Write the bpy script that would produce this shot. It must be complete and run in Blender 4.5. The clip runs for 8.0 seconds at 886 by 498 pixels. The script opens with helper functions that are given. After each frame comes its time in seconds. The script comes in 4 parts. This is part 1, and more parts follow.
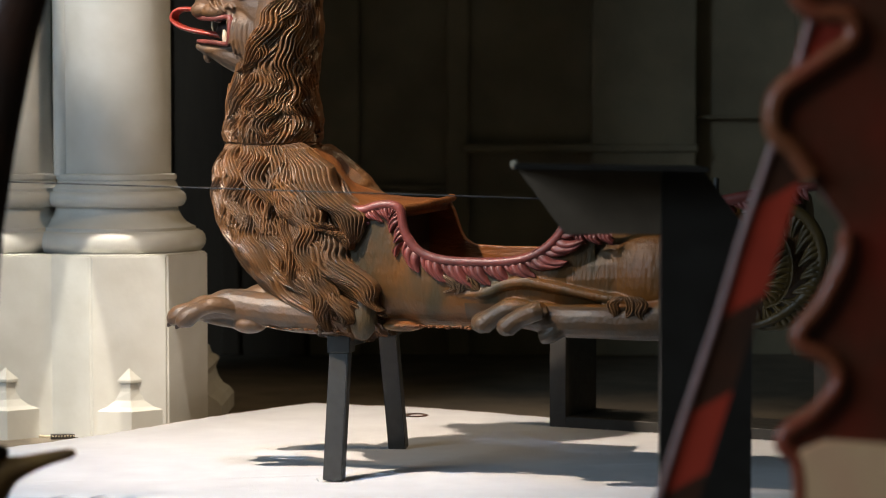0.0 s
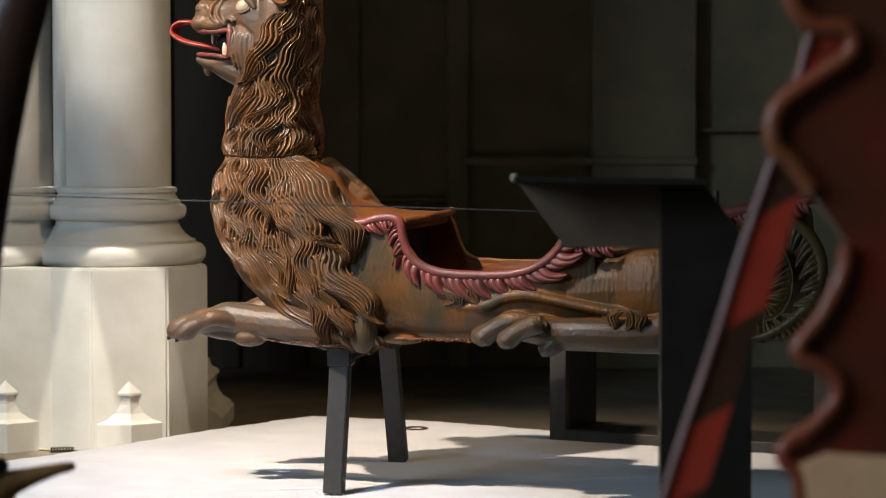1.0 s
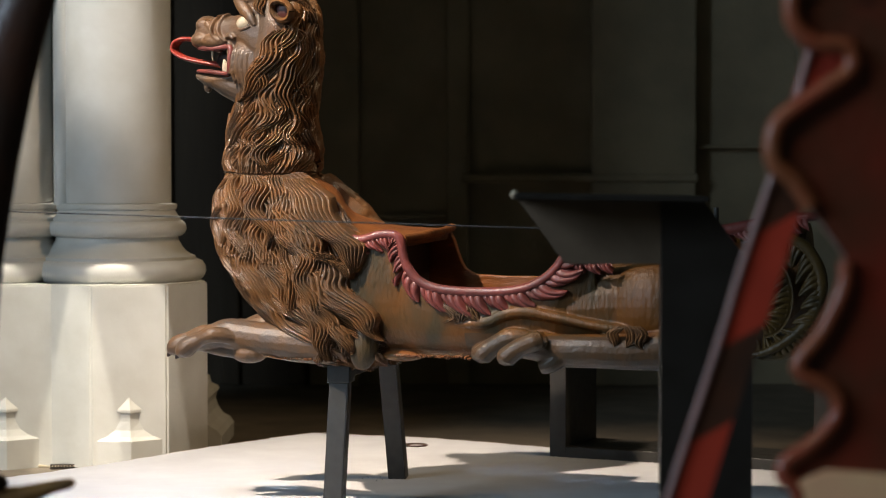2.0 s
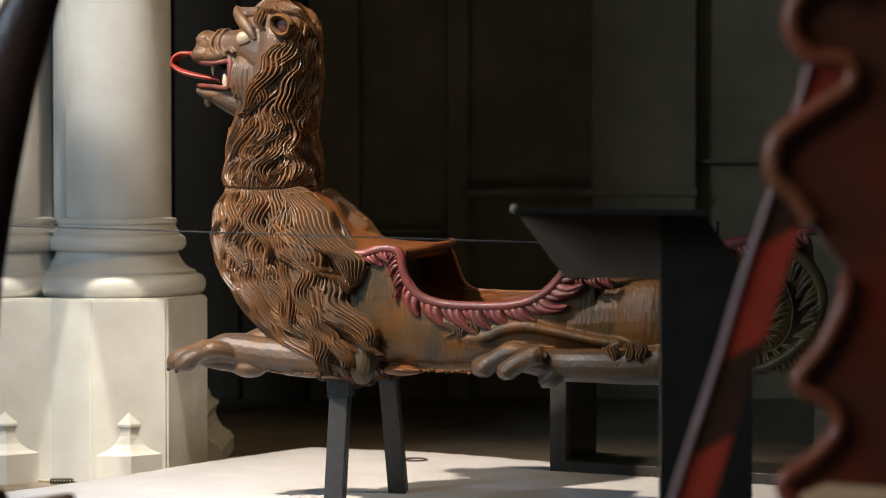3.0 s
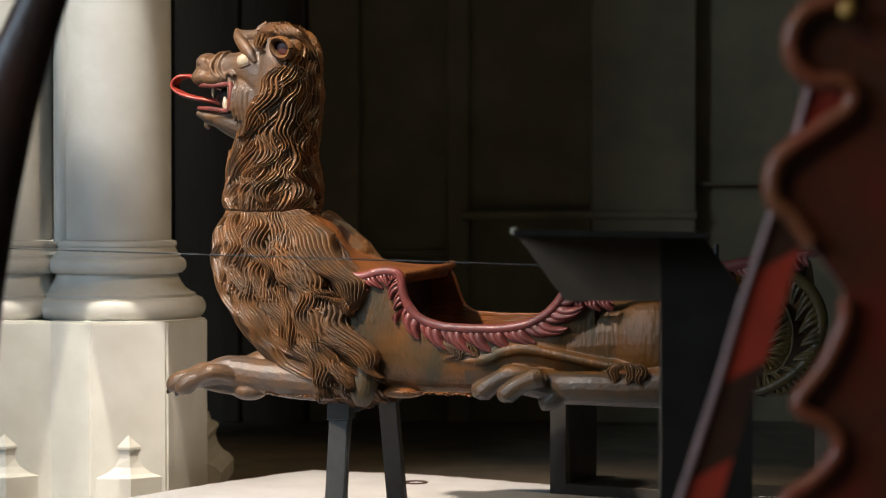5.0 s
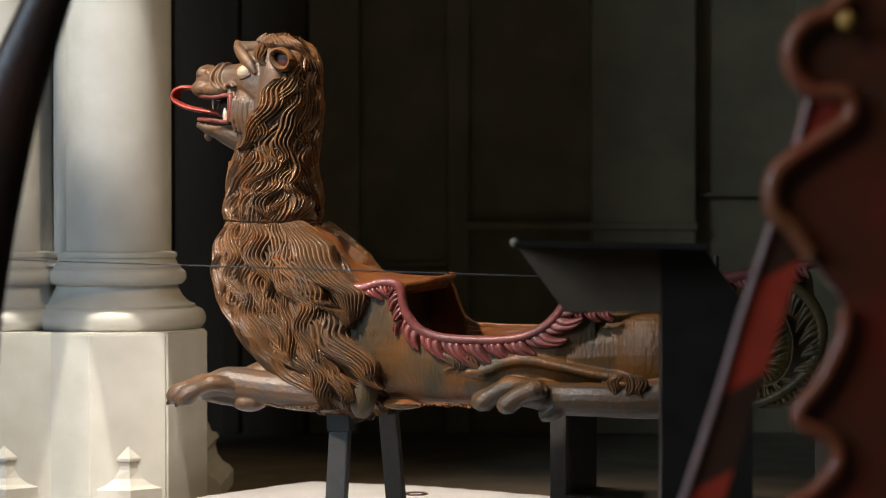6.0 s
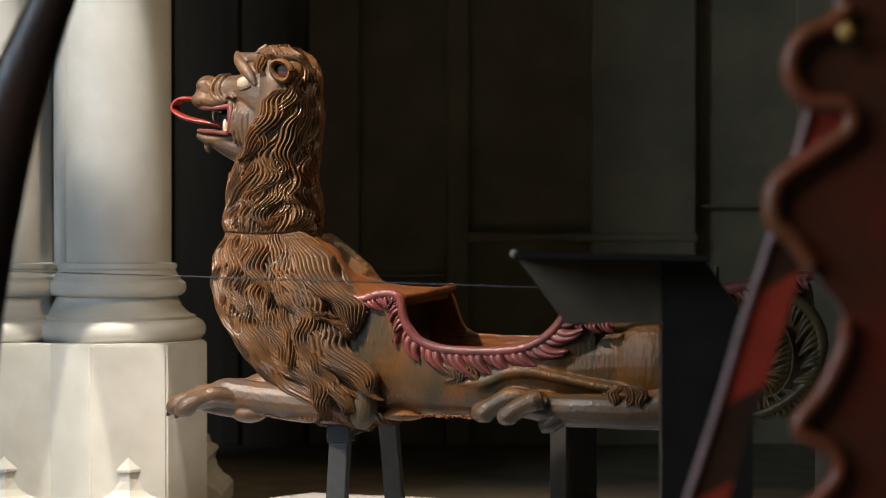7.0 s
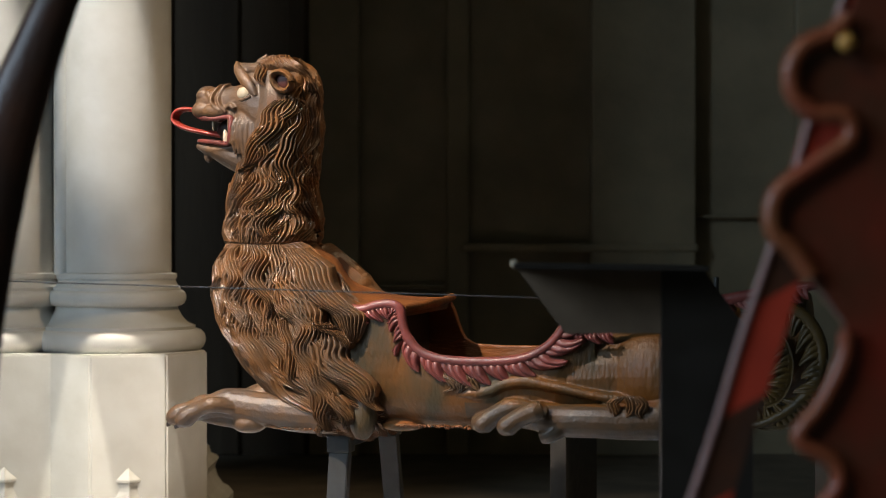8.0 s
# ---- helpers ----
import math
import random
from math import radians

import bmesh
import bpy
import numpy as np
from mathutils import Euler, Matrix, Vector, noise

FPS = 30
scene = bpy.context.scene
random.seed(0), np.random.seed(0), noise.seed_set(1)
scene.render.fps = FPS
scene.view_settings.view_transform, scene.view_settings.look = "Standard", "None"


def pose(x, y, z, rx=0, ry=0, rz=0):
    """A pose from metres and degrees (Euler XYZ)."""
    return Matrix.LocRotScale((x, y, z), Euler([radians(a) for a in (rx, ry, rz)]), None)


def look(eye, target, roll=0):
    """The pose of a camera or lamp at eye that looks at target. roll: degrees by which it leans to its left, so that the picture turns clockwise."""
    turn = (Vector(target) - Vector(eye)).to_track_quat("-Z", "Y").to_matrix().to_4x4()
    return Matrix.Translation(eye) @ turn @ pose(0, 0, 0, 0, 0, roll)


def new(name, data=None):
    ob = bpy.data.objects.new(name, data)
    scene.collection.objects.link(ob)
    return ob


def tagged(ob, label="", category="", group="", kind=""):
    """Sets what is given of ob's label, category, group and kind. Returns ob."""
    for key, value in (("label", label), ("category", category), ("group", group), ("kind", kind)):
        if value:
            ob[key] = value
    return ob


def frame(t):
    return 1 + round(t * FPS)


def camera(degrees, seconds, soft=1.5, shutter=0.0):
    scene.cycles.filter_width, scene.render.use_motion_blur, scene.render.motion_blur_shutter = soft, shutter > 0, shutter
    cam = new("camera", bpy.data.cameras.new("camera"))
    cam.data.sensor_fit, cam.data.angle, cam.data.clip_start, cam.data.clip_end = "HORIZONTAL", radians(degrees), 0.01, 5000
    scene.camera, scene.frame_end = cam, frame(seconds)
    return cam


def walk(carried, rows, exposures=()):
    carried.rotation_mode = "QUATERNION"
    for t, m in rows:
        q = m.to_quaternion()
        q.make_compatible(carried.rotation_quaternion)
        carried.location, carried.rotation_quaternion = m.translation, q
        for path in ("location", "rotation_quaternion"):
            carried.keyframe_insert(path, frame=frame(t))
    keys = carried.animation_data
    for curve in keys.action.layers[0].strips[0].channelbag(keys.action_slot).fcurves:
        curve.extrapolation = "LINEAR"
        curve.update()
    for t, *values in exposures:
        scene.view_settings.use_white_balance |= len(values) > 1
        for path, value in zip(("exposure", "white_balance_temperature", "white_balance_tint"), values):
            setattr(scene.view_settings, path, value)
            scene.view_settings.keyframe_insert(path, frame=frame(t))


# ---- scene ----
# camera: stands still on a tripod and tilts slowly upwards
EYE, TILT, LENS = 1.19, -2.94, 22.7
cam = camera(LENS, 8.0, soft=0.95)
cam.data.dof.use_dof = True
cam.data.dof.focus_distance = 7.4
cam.data.dof.aperture_fstop = 2.9
RISE = [(0.0, 0.0), (0.5, 0.157), (1.0, 0.338), (1.5, 0.556), (3.0, 1.143), (3.5, 1.301), (4.0, 1.457), (4.5, 1.588),
        (6.0, 2.021), (6.5, 2.155), (7.0, 2.311), (7.5, 2.446), (8.0, 2.578)]
walk(cam, [(t, pose(0, 0, EYE, 90 + TILT + up, 0, 0.0)) for t, up in RISE])

# world: the hall is closed, only a faint sky outside
world = bpy.data.worlds.new("world")
world.use_nodes = True
world.node_tree.nodes["Background"].inputs[0].default_value = (0.55, 0.65, 0.8, 1)
world.node_tree.nodes["Background"].inputs[1].default_value = 0.02
scene.world = world
scene.view_settings.exposure = 0.0


def spot(name, eye, target, watts, colour, angle, blend=0.3, size=0.05):
    data = bpy.data.lights.new(name, "SPOT")
    data.energy, data.color, data.spot_size, data.spot_blend, data.shadow_soft_size = watts, colour, radians(angle), blend, size
    ob = new(name, data)
    ob.matrix_world = look(eye, target)
    return ob


spot("spotlight_figure", (-3.6, 4.3, 6.0), (-0.75, 7.15, 1.1), 3700, (1.0, 0.82, 0.65), 27, 1.0, 0.07)
# added blue spot that stands in for the daylight on the snow
spot("snow_daylight_fill", (-2.2, 4.0, 6.5), (-1.0, 6.3, 0.1), 900, (0.42, 0.67, 1.0), 32, 0.8, 0.3)
spot("spotlight_warm", (2.8, 6.4, 5.8), (-0.75, 8.5, 0.8), 400, (1.0, 0.74, 0.45), 35, 0.8, 0.12)
spot("spotlight_shaft", (-1.78, 7.5, 6.0), (-1.37, 8.79, 1.98), 2300, (1.0, 0.94, 0.86), 5.8, 0.6, 0.03)
spot("spotlight_shaft", (-2.30, 7.5, 6.0), (-1.86, 8.80, 1.98), 2300, (1.0, 0.94, 0.86), 5.8, 0.6, 0.03)
spot("downlight_pier", (-1.28, 7.18, 5.0), (-1.28, 8.38, 0.766), 1450, (1.0, 0.93, 0.80), 7.5, 0.10, 0.012)
spot("downlight_pier", (-1.71, 7.09, 5.0), (-1.71, 8.29, 0.766), 1450, (1.0, 0.93, 0.80), 10.5, 0.10, 0.012)
# added warm fill that brightens the red sledge, from no known lamp
spot("sledge_fill", (-2.4, 0.6, 5.0), (0.62, 3.2, 0.55), 170, (1.0, 0.78, 0.52), 24, 1.0, 0.08)


def window_light(name, centre, target, watts, colour, wide, high):
    data = bpy.data.lights.new(name, "AREA")
    data.shape, data.size, data.size_y, data.energy, data.color = "RECTANGLE", wide, high, watts, colour
    ob = new(name, data)
    ob.matrix_world = look(centre, target)


window_light("window_daylight", (-9.0, -0.75, 5.0), (0, 3.25, 1.0), 650, (0.62, 0.81, 1.0), 4.2, 4.6)


# ---- materials ----
def material(name, colour, colour2=None, rough=0.6, scale=8.0, bump=0.2, bump_scale=60.0, metal=0.0, detail=6.0, spread=(0.35, 0.65), stretch=(1, 1, 1), coat=0.0):
    """Two-scale noise between two colours, with fine relief."""
    m = bpy.data.materials.new(name)
    m.use_nodes = True
    nt = m.node_tree
    b = nt.nodes["Principled BSDF"]
    b.inputs["Roughness"].default_value = rough
    b.inputs["Metallic"].default_value = metal
    b.inputs["Coat Weight"].default_value = coat
    tc = nt.nodes.new("ShaderNodeTexCoord")
    mp = nt.nodes.new("ShaderNodeMapping")
    mp.inputs["Scale"].default_value = stretch
    nt.links.new(tc.outputs["Object"], mp.inputs[0])
    n1 = nt.nodes.new("ShaderNodeTexNoise")
    n1.inputs["Scale"].default_value, n1.inputs["Detail"].default_value = scale, detail
    nt.links.new(mp.outputs[0], n1.inputs["Vector"])
    ramp = nt.nodes.new("ShaderNodeValToRGB")
    ramp.color_ramp.elements[0].position, ramp.color_ramp.elements[1].position = spread
    ramp.color_ramp.elements[0].color = (*colour, 1)
    ramp.color_ramp.elements[1].color = (*(colour2 or [c * 0.8 for c in colour]), 1)
    nt.links.new(n1.outputs[0], ramp.inputs[0])
    col = ramp.outputs[0]
    nt.links.new(col, b.inputs["Base Color"])
    n2 = nt.nodes.new("ShaderNodeTexNoise")
    n2.inputs["Scale"].default_value, n2.inputs["Detail"].default_value = bump_scale, 5
    nt.links.new(mp.outputs[0], n2.inputs["Vector"])
    bp = nt.nodes.new("ShaderNodeBump")
    bp.inputs["Strength"].default_value, bp.inputs["Distance"].default_value = bump, 0.01
    nt.links.new(n2.outputs[0], bp.inputs["Height"])
    nt.links.new(bp.outputs[0], b.inputs["Normal"])
    rr = nt.nodes.new("ShaderNodeMapRange")
    rr.inputs[3].default_value, rr.inputs[4].default_value = max(0.05, rough - 0.12), min(1, rough + 0.12)
    nt.links.new(n1.outputs[0], rr.inputs[0])
    nt.links.new(rr.outputs[0], b.inputs["Roughness"])
    return m


PAINT_STONE = material("cream_painted_stone", (0.61, 0.59, 0.54), (0.54, 0.515, 0.46), 0.5, 5, 0.10, 30)
DARK_STONE = material("dark_brown_stone", (0.24, 0.195, 0.118), (0.175, 0.142, 0.086), 0.7, 3, 0.2, 40)
FLOOR_STONE = material("floor_stone", (0.16, 0.128, 0.09), (0.11, 0.088, 0.064), 0.6, 4, 0.1, 60)
SNOW = material("white_felt", (0.67, 0.68, 0.70), (0.60, 0.605, 0.625), 0.95, 5, 0.3, 220)
STEEL = material("dark_grey_steel", (0.033, 0.031, 0.027), (0.025, 0.023, 0.02), 0.42, 30, 0.06, 400)
PANEL = material("grey_brown_panel", (0.17, 0.115, 0.072), (0.14, 0.095, 0.06), 0.85, 12, 0.05, 300)
BLACK = material("black_metal", (0.020, 0.015, 0.011), (0.025, 0.019, 0.014), 0.5, 20, 0.05, 300)
WOOD = material("ochre_painted_wood", (0.150, 0.056, 0.008), (0.054, 0.036, 0.013), 0.48, 8, 0.4, 90, spread=(0.42, 0.64), stretch=(1, 1, 0.35))
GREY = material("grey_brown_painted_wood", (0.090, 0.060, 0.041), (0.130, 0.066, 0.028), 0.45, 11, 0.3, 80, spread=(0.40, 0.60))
HAIR = material("carved_mane_wood", (0.178, 0.078, 0.026), (0.105, 0.058, 0.030), 0.33, 14, 0.3, 180, spread=(0.36, 0.64))
PINK = material("faded_red_paint", (0.22, 0.052, 0.042), (0.12, 0.034, 0.028), 0.40, 16, 0.2, 90)
RED = material("red_paint", (0.36, 0.045, 0.03), (0.27, 0.035, 0.025), 0.35, 14, 0.2, 80)
RAW = material("orange_bare_wood", (0.22, 0.072, 0.014), (0.12, 0.038, 0.009), 0.5, 9, 0.5, 60, stretch=(0.25, 1, 1))
# near-black that holds the shade inside hollows; the claws share it
DARK = material("dark_hollow_and_claw_wood", (0.016, 0.009, 0.006), (0.026, 0.014, 0.009), 0.6, 9, 0.2, 60)
IVORY = material("ivory_paint", (0.5, 0.43, 0.32), (0.4, 0.31, 0.2), 0.4, 20, 0.1, 80)
REDSLED = material("dark_red_paint", (0.17, 0.022, 0.011), (0.060, 0.024, 0.010), 0.45, 4.5, 0.2, 60)
BROWN = material("dark_brown_wood", (0.075, 0.028, 0.015), (0.04, 0.019, 0.012), 0.42, 8, 0.2, 60)
GILT = material("worn_gilt_wood", (0.34, 0.17, 0.05), (0.2, 0.1, 0.04), 0.45, 9, 0.2, 60)
REDPAINT = material("bright_red_paint", (0.48, 0.055, 0.03), (0.36, 0.04, 0.022), 0.4, 6, 0.2, 60)
# red rail edge paled in colour for the window's reflection along it
GREYRAIL = material("highlit_red_rail_edge", (0.34, 0.20, 0.19), (0.24, 0.14, 0.13), 0.32, 9, 0.2, 60)
SCROLL = material("worn_red_gilt_moulding", (0.23, 0.050, 0.027), (0.19, 0.070, 0.028), 0.35, 6, 0.2, 60)
GILTKNOB = material("gilt_knob_paint", (0.5, 0.28, 0.07), (0.4, 0.2, 0.05), 0.35, 12, 0.1, 60)
OLIVE = material("olive_gilt_paint", (0.11, 0.062, 0.014), (0.035, 0.027, 0.013), 0.45, 9, 0.3, 60)
OCHRE = material("ochre_pink_panel", (0.85, 0.60, 0.34), (0.8, 0.45, 0.28), 0.5, 5, 0.2, 60)
# GREY with the spotlight's falloff over the hind legs put into its colour
DUSK = material("dimmed_grey_brown_paint", (0.060, 0.040, 0.024), (0.090, 0.046, 0.018), 0.42, 12, 0.3, 80, spread=(0.36, 0.64))
EARRED = material("dark_red_paint_in_the_ear", (0.10, 0.025, 0.018), (0.05, 0.015, 0.012), 0.5, 30, 0.2, 90)
# dark brown that holds the shade on the wall beside the pier
SHADED_WALL = material("shaded_wall_brown", (0.075, 0.052, 0.030), (0.05, 0.034, 0.02), 0.85, 5, 0.3, 60, stretch=(1, 1, 0.15))
WIRE = material("steel_cable", (0.05, 0.048, 0.046), (0.035, 0.034, 0.033), 0.45, 50, 0.05, 500)


# ---- building helpers ----
def part(name, bm, mats, parent=None, label="", smooth=True, sharp=38):
    me = bpy.data.meshes.new(name)
    bmesh.ops.recalc_face_normals(bm, faces=bm.faces)
    if smooth:
        for f in bm.faces:
            f.smooth = True
    bm.to_mesh(me)
    bm.free()
    for m in (mats if isinstance(mats, (list, tuple)) else [mats]):
        me.materials.append(m)
    if smooth:
        me.set_sharp_from_angle(angle=radians(sharp))
    ob = new(name, me)
    ob.parent = parent
    if label:
        tagged(ob, label)
    return ob


def box(bm, lo, hi, bevel=0.0, mat=0):
    r = bmesh.ops.create_cube(bm, size=1.0)
    vs = r["verts"]
    for v in vs:
        v.co = Vector([(lo[i] + hi[i]) / 2 + v.co[i] * (hi[i] - lo[i]) for i in range(3)])
    fs = {f for v in vs for f in v.link_faces}
    for f in fs:
        f.material_index = mat
    if bevel:
        bmesh.ops.bevel(bm, geom=list({e for f in fs for e in f.edges}), offset=bevel, segments=2, affect="EDGES", profile=0.5)


def skin(bm, rings, closed=True, caps=True, mat=0):
    """Faces between rings of equal length."""
    vr = [[bm.verts.new(p) for p in ring] for ring in rings]
    n = len(vr[0])
    for a, b in zip(vr, vr[1:]):
        for i in range(n if closed else n - 1):
            f = bm.faces.new((a[i], a[(i + 1) % n], b[(i + 1) % n], b[i]))
            f.material_index = mat
    if caps:
        for ring in (vr[0], vr[-1]):
            f = bm.faces.new(ring)
            f.material_index = mat
    return vr


def lathe(bm, centre, profile, n=64, mat=0, a0=0.0, a1=360.0):
    """profile: (radius, z) from bottom to top."""
    rings = []
    for r, z in profile:
        rings.append([(centre[0] + r * math.cos(radians(a0 + (a1 - a0) * i / n)), centre[1] + r * math.sin(radians(a0 + (a1 - a0) * i / n)), z) for i in range(n)])
    skin(bm, rings, mat=mat)


def smooth_path(pts, steps=6):
    """Catmull-Rom through points of any dimension."""
    p = [np.array(q, float) for q in pts]
    p = [2 * p[0] - p[1]] + p + [2 * p[-1] - p[-2]]
    out = []
    for i in range(1, len(p) - 2):
        for k in range(steps):
            t = k / steps
            out.append(0.5 * (2 * p[i] + (p[i + 1] - p[i - 1]) * t + (2 * p[i - 1] - 5 * p[i] + 4 * p[i + 1] - p[i + 2]) * t * t + (3 * p[i] - 3 * p[i + 1] + p[i + 2] - p[i - 1]) * t ** 3))
    out.append(p[-2])
    return out


def tube(bm, pts, sides=10, steps=4, mat=0, up=(0, 1, 0)):
    """pts: (x, y, z, radius across up, radius along up): a tapered bar with round ends."""
    path = smooth_path(pts, steps) if steps > 1 else [np.array(p, float) for p in pts]
    path = [q if len(q) == 5 else np.append(q, q[3]) for q in path]
    rings = []
    m = len(path)
    upv = Vector(up)
    for i, q in enumerate(path):
        a, b = path[max(0, i - 1)][:3], path[min(m - 1, i + 1)][:3]
        t = Vector(b - a).normalized()
        v = (upv - t * upv.dot(t)).normalized()
        u = t.cross(v)
        c = Vector(q[:3])
        rings.append([c + u * (max(q[3], 1e-4) * math.cos(2 * math.pi * k / sides)) + v * (max(q[4], 1e-4) * math.sin(2 * math.pi * k / sides)) for k in range(sides)])
    skin(bm, rings, mat=mat)


def ball(bm, c, r, mat=0, seg=16):
    res = bmesh.ops.create_uvsphere(bm, u_segments=seg, v_segments=seg // 2, radius=1)
    rr = r if isinstance(r, (tuple, list)) else (r, r, r)
    for v in res["verts"]:
        v.co = Vector((c[0] + v.co.x * rr[0], c[1] + v.co.y * rr[1], c[2] + v.co.z * rr[2]))
        for f in v.link_faces:
            f.material_index = mat


def prism(bm, outline, y0, y1, mat=0, plane="xz"):
    """A flat outline given thickness along the third axis."""
    def at(p, q):
        return {"xz": (p[0], q, p[1]), "xy": (p[0], p[1], q)}[plane]
    skin(bm, [[at(p, y0) for p in outline], [at(p, y1) for p in outline]], mat=mat)


# ---- the hall ----
bm = bmesh.new()
box(bm, (-9, -6, -0.2), (9, 13, 0))
tagged(part("floor", bm, FLOOR_STONE, smooth=False), "pale worn stone floor of a large hall", "floor", kind="structure")
bm = bmesh.new()
box(bm, (-9, -6, 9), (9, 13, 9.2))
tagged(part("ceiling", bm, DARK_STONE, smooth=False), "dim high ceiling of the hall", "ceiling", kind="structure")
for nm, lo, hi in (("wall_west", (-9.3, -6, 0), (-9, 13, 2.6)), ("wall_west_upper", (-9.3, -6, 7.4), (-9, 13, 9)), ("wall_west_near", (-9.3, -6, 2.6), (-9, -3.0, 7.4)), ("wall_west_far", (-9.3, 1.5, 2.6), (-9, 13, 7.4)), ("wall_east", (9, -6, 0), (9.3, 13, 9)), ("wall_south", (-9.3, -6.3, 0), (9.3, -6, 9)), ("wall_north", (-9.3, 12.0, 0), (9.3, 12.3, 9))):
    bm = bmesh.new()
    box(bm, lo, hi)
    tagged(part(nm, bm, DARK_STONE, smooth=False), "unlit dark stone wall of the hall", "wall", kind="structure")

# snow-covered platform
rng = random.Random(4)


def snow_platform():
    """A low platform with ragged edges; its surface undulates a little."""
    corners = [(-0.55, 9.05), (0.0, 8.82), (0.41, 8.55), (3.2, 7.3), (3.2, 5.75), (0.4, 6.22), (-1.0, 6.62), (-2.1, 6.80), (-1.95, 7.25), (-1.46, 7.83)]
    edge = []
    for (x0, y0), (x1, y1) in zip(corners, corners[1:] + corners[:1]):
        k = max(2, int(math.hypot(x1 - x0, y1 - y0) / 0.04))
        for i in range(k):
            t = i / k
            edge.append((x0 + (x1 - x0) * t + rng.uniform(-0.008, 0.008), y0 + (y1 - y0) * t + rng.uniform(-0.012, 0.012)))
    cx, cy = 0.2, 7.2
    bm = bmesh.new()
    rings = [[(x, y, 0.0) for x, y in edge], [(x, y, 0.08) for x, y in edge]]
    for f in (0.992, 0.97, 0.9, 0.8, 0.7, 0.6, 0.5, 0.4, 0.3, 0.2, 0.1, 0.02):
        ring = []
        for x, y in edge:
            px, py = cx + (x - cx) * f, cy + (y - cy) * f
            z = 0.1 + 0.006 * noise.noise(Vector((px * 1.3, py * 1.3, 0))) + 0.002 * noise.noise(Vector((px * 9, py * 9, 3)))
            ring.append((px, py, z if f < 0.99 else z - 0.006))
        rings.append(ring)
    skin(bm, rings[1:])
    root = new("snow_platform")
    part("snow_felt", bm, SNOW, root)
    bm = bmesh.new()
    skin(bm, [[(cx + (x - cx) * 0.985, cy + (y - cy) * 0.985, z) for x, y in edge] for z in (0.0, 0.079)])
    part("platform_base", bm, BROWN, root, "dark brown wooden base board", smooth=False)
    return root


tagged(snow_platform(), "low display platform covered in white artificial snow felt", "platform")


def pier_shaft(cx, cy, name, face=0.15):
    """A round shaft on a moulded attic base over a chamfered plinth with broach stops."""
    root = new(name)
    root.matrix_world = pose(cx, cy, 0, 0, 0, 14.6)
    bm = bmesh.new()
    prof = [(0.335, 0.722), (0.349, 0.733), (0.358, 0.748), (0.361, 0.766), (0.357, 0.786), (0.346, 0.801), (0.330, 0.808), (0.319, 0.809), (0.319, 0.822), (0.300, 0.828), (0.280, 0.842), (0.262, 0.864), (0.250, 0.888), (0.247, 0.902),
            (0.262, 0.904), (0.275, 0.914), (0.282, 0.932), (0.278, 0.954), (0.266, 0.965), (0.258, 0.966), (0.258, 0.978), (0.248, 0.984), (0.240, 1.0), (0.236, 1.010), (0.242, 1.013), (0.244, 1.022), (0.241, 1.034), (0.226, 1.037)]
    lathe(bm, (0, 0), prof, 96)
    part("moulded_base", bm, PAINT_STONE, root)
    bm = bmesh.new()
    lathe(bm, (0, 0), [(0.221, 1.038), (0.221, 2.0), (0.2205, 4.0), (0.22, 8.99)], 96)
    part("shaft", bm, PAINT_STONE, root)
    bm = bmesh.new()
    outline = [(-0.15, -0.41), (face, -0.41), (face + 0.19, -0.20), (face + 0.19, 0.3), (-0.34, 0.3), (-0.34, -0.20)]
    prism(bm, outline, 0.0, 0.724, plane="xy")
    bmesh.ops.bevel(bm, geom=bm.edges[:], offset=0.008, segments=2, affect="EDGES")
    plinth = part("plinth", bm, PAINT_STONE, root, smooth=False)
    # broach stop: a small gabled block that flares out to the square foot
    bm = bmesh.new()
    rings = []
    for z, w, d in ((0.0, 0.14, 0.10), (0.115, 0.14, 0.10), (0.13, 0.10, 0.075), (0.155, 0.065, 0.05), (0.19, 0.045, 0.04), (0.222, 0.04, 0.037), (0.225, 0.056, 0.05), (0.235, 0.056, 0.05), (0.282, 0.004, 0.002)):
        rings.append([(-w, -0.405, z), (0, -0.41 - 0.55 * d, z), (w, -0.405, z), (0, -0.39, z)])
    skin(bm, rings)
    part("broach_stop", bm, PAINT_STONE, plinth, smooth=False)
    return root


for nm, x, y, face in (("pier_shaft", -1.33, 9.0, 0.15), ("pier_shaft", -1.82, 9.03, 0.29)):
    tagged(pier_shaft(x, y, nm, face), "cream painted round stone pier shaft with moulded base and plinth", "column", group="shafts of the pier")
bm = bmesh.new()
prism(bm, [(-1.3, 0.0), (-0.923, 0.000), (-0.922, 0.063), (-0.940, 0.086), (-0.970, 0.104), (-0.992, 0.135), (-1.002, 0.171), (-0.996, 0.194), (-0.985, 0.211), (-0.995, 0.225), (-1.020, 0.236), (-1.030, 0.270), (-1.3, 0.3)], 9.15, 9.7)
tagged(part("pier_foot", bm, PAINT_STONE, smooth=False), "cream painted moulded foot of the pier", "trim", kind="structure")
bm = bmesh.new()
prism(bm, [(-2.3, 9.12), (-1.55, 9.12), (-1.27, 9.14), (-1.27, 9.9), (-2.3, 9.9)], 0, 8.99, plane="xy")
tagged(part("pier_core", bm, PAINT_STONE, smooth=False), "cream painted stone core of the compound pier", "column", kind="structure")
bm = bmesh.new()
tube(bm, [(-1.535, 8.905, 1.03, 0.035, 0.03), (-1.535, 8.905, 8.9, 0.035, 0.03)], 16, 1)
tagged(part("pier_fillet", bm, PAINT_STONE), "slender cream fillet beside the round shaft", "trim", kind="structure")

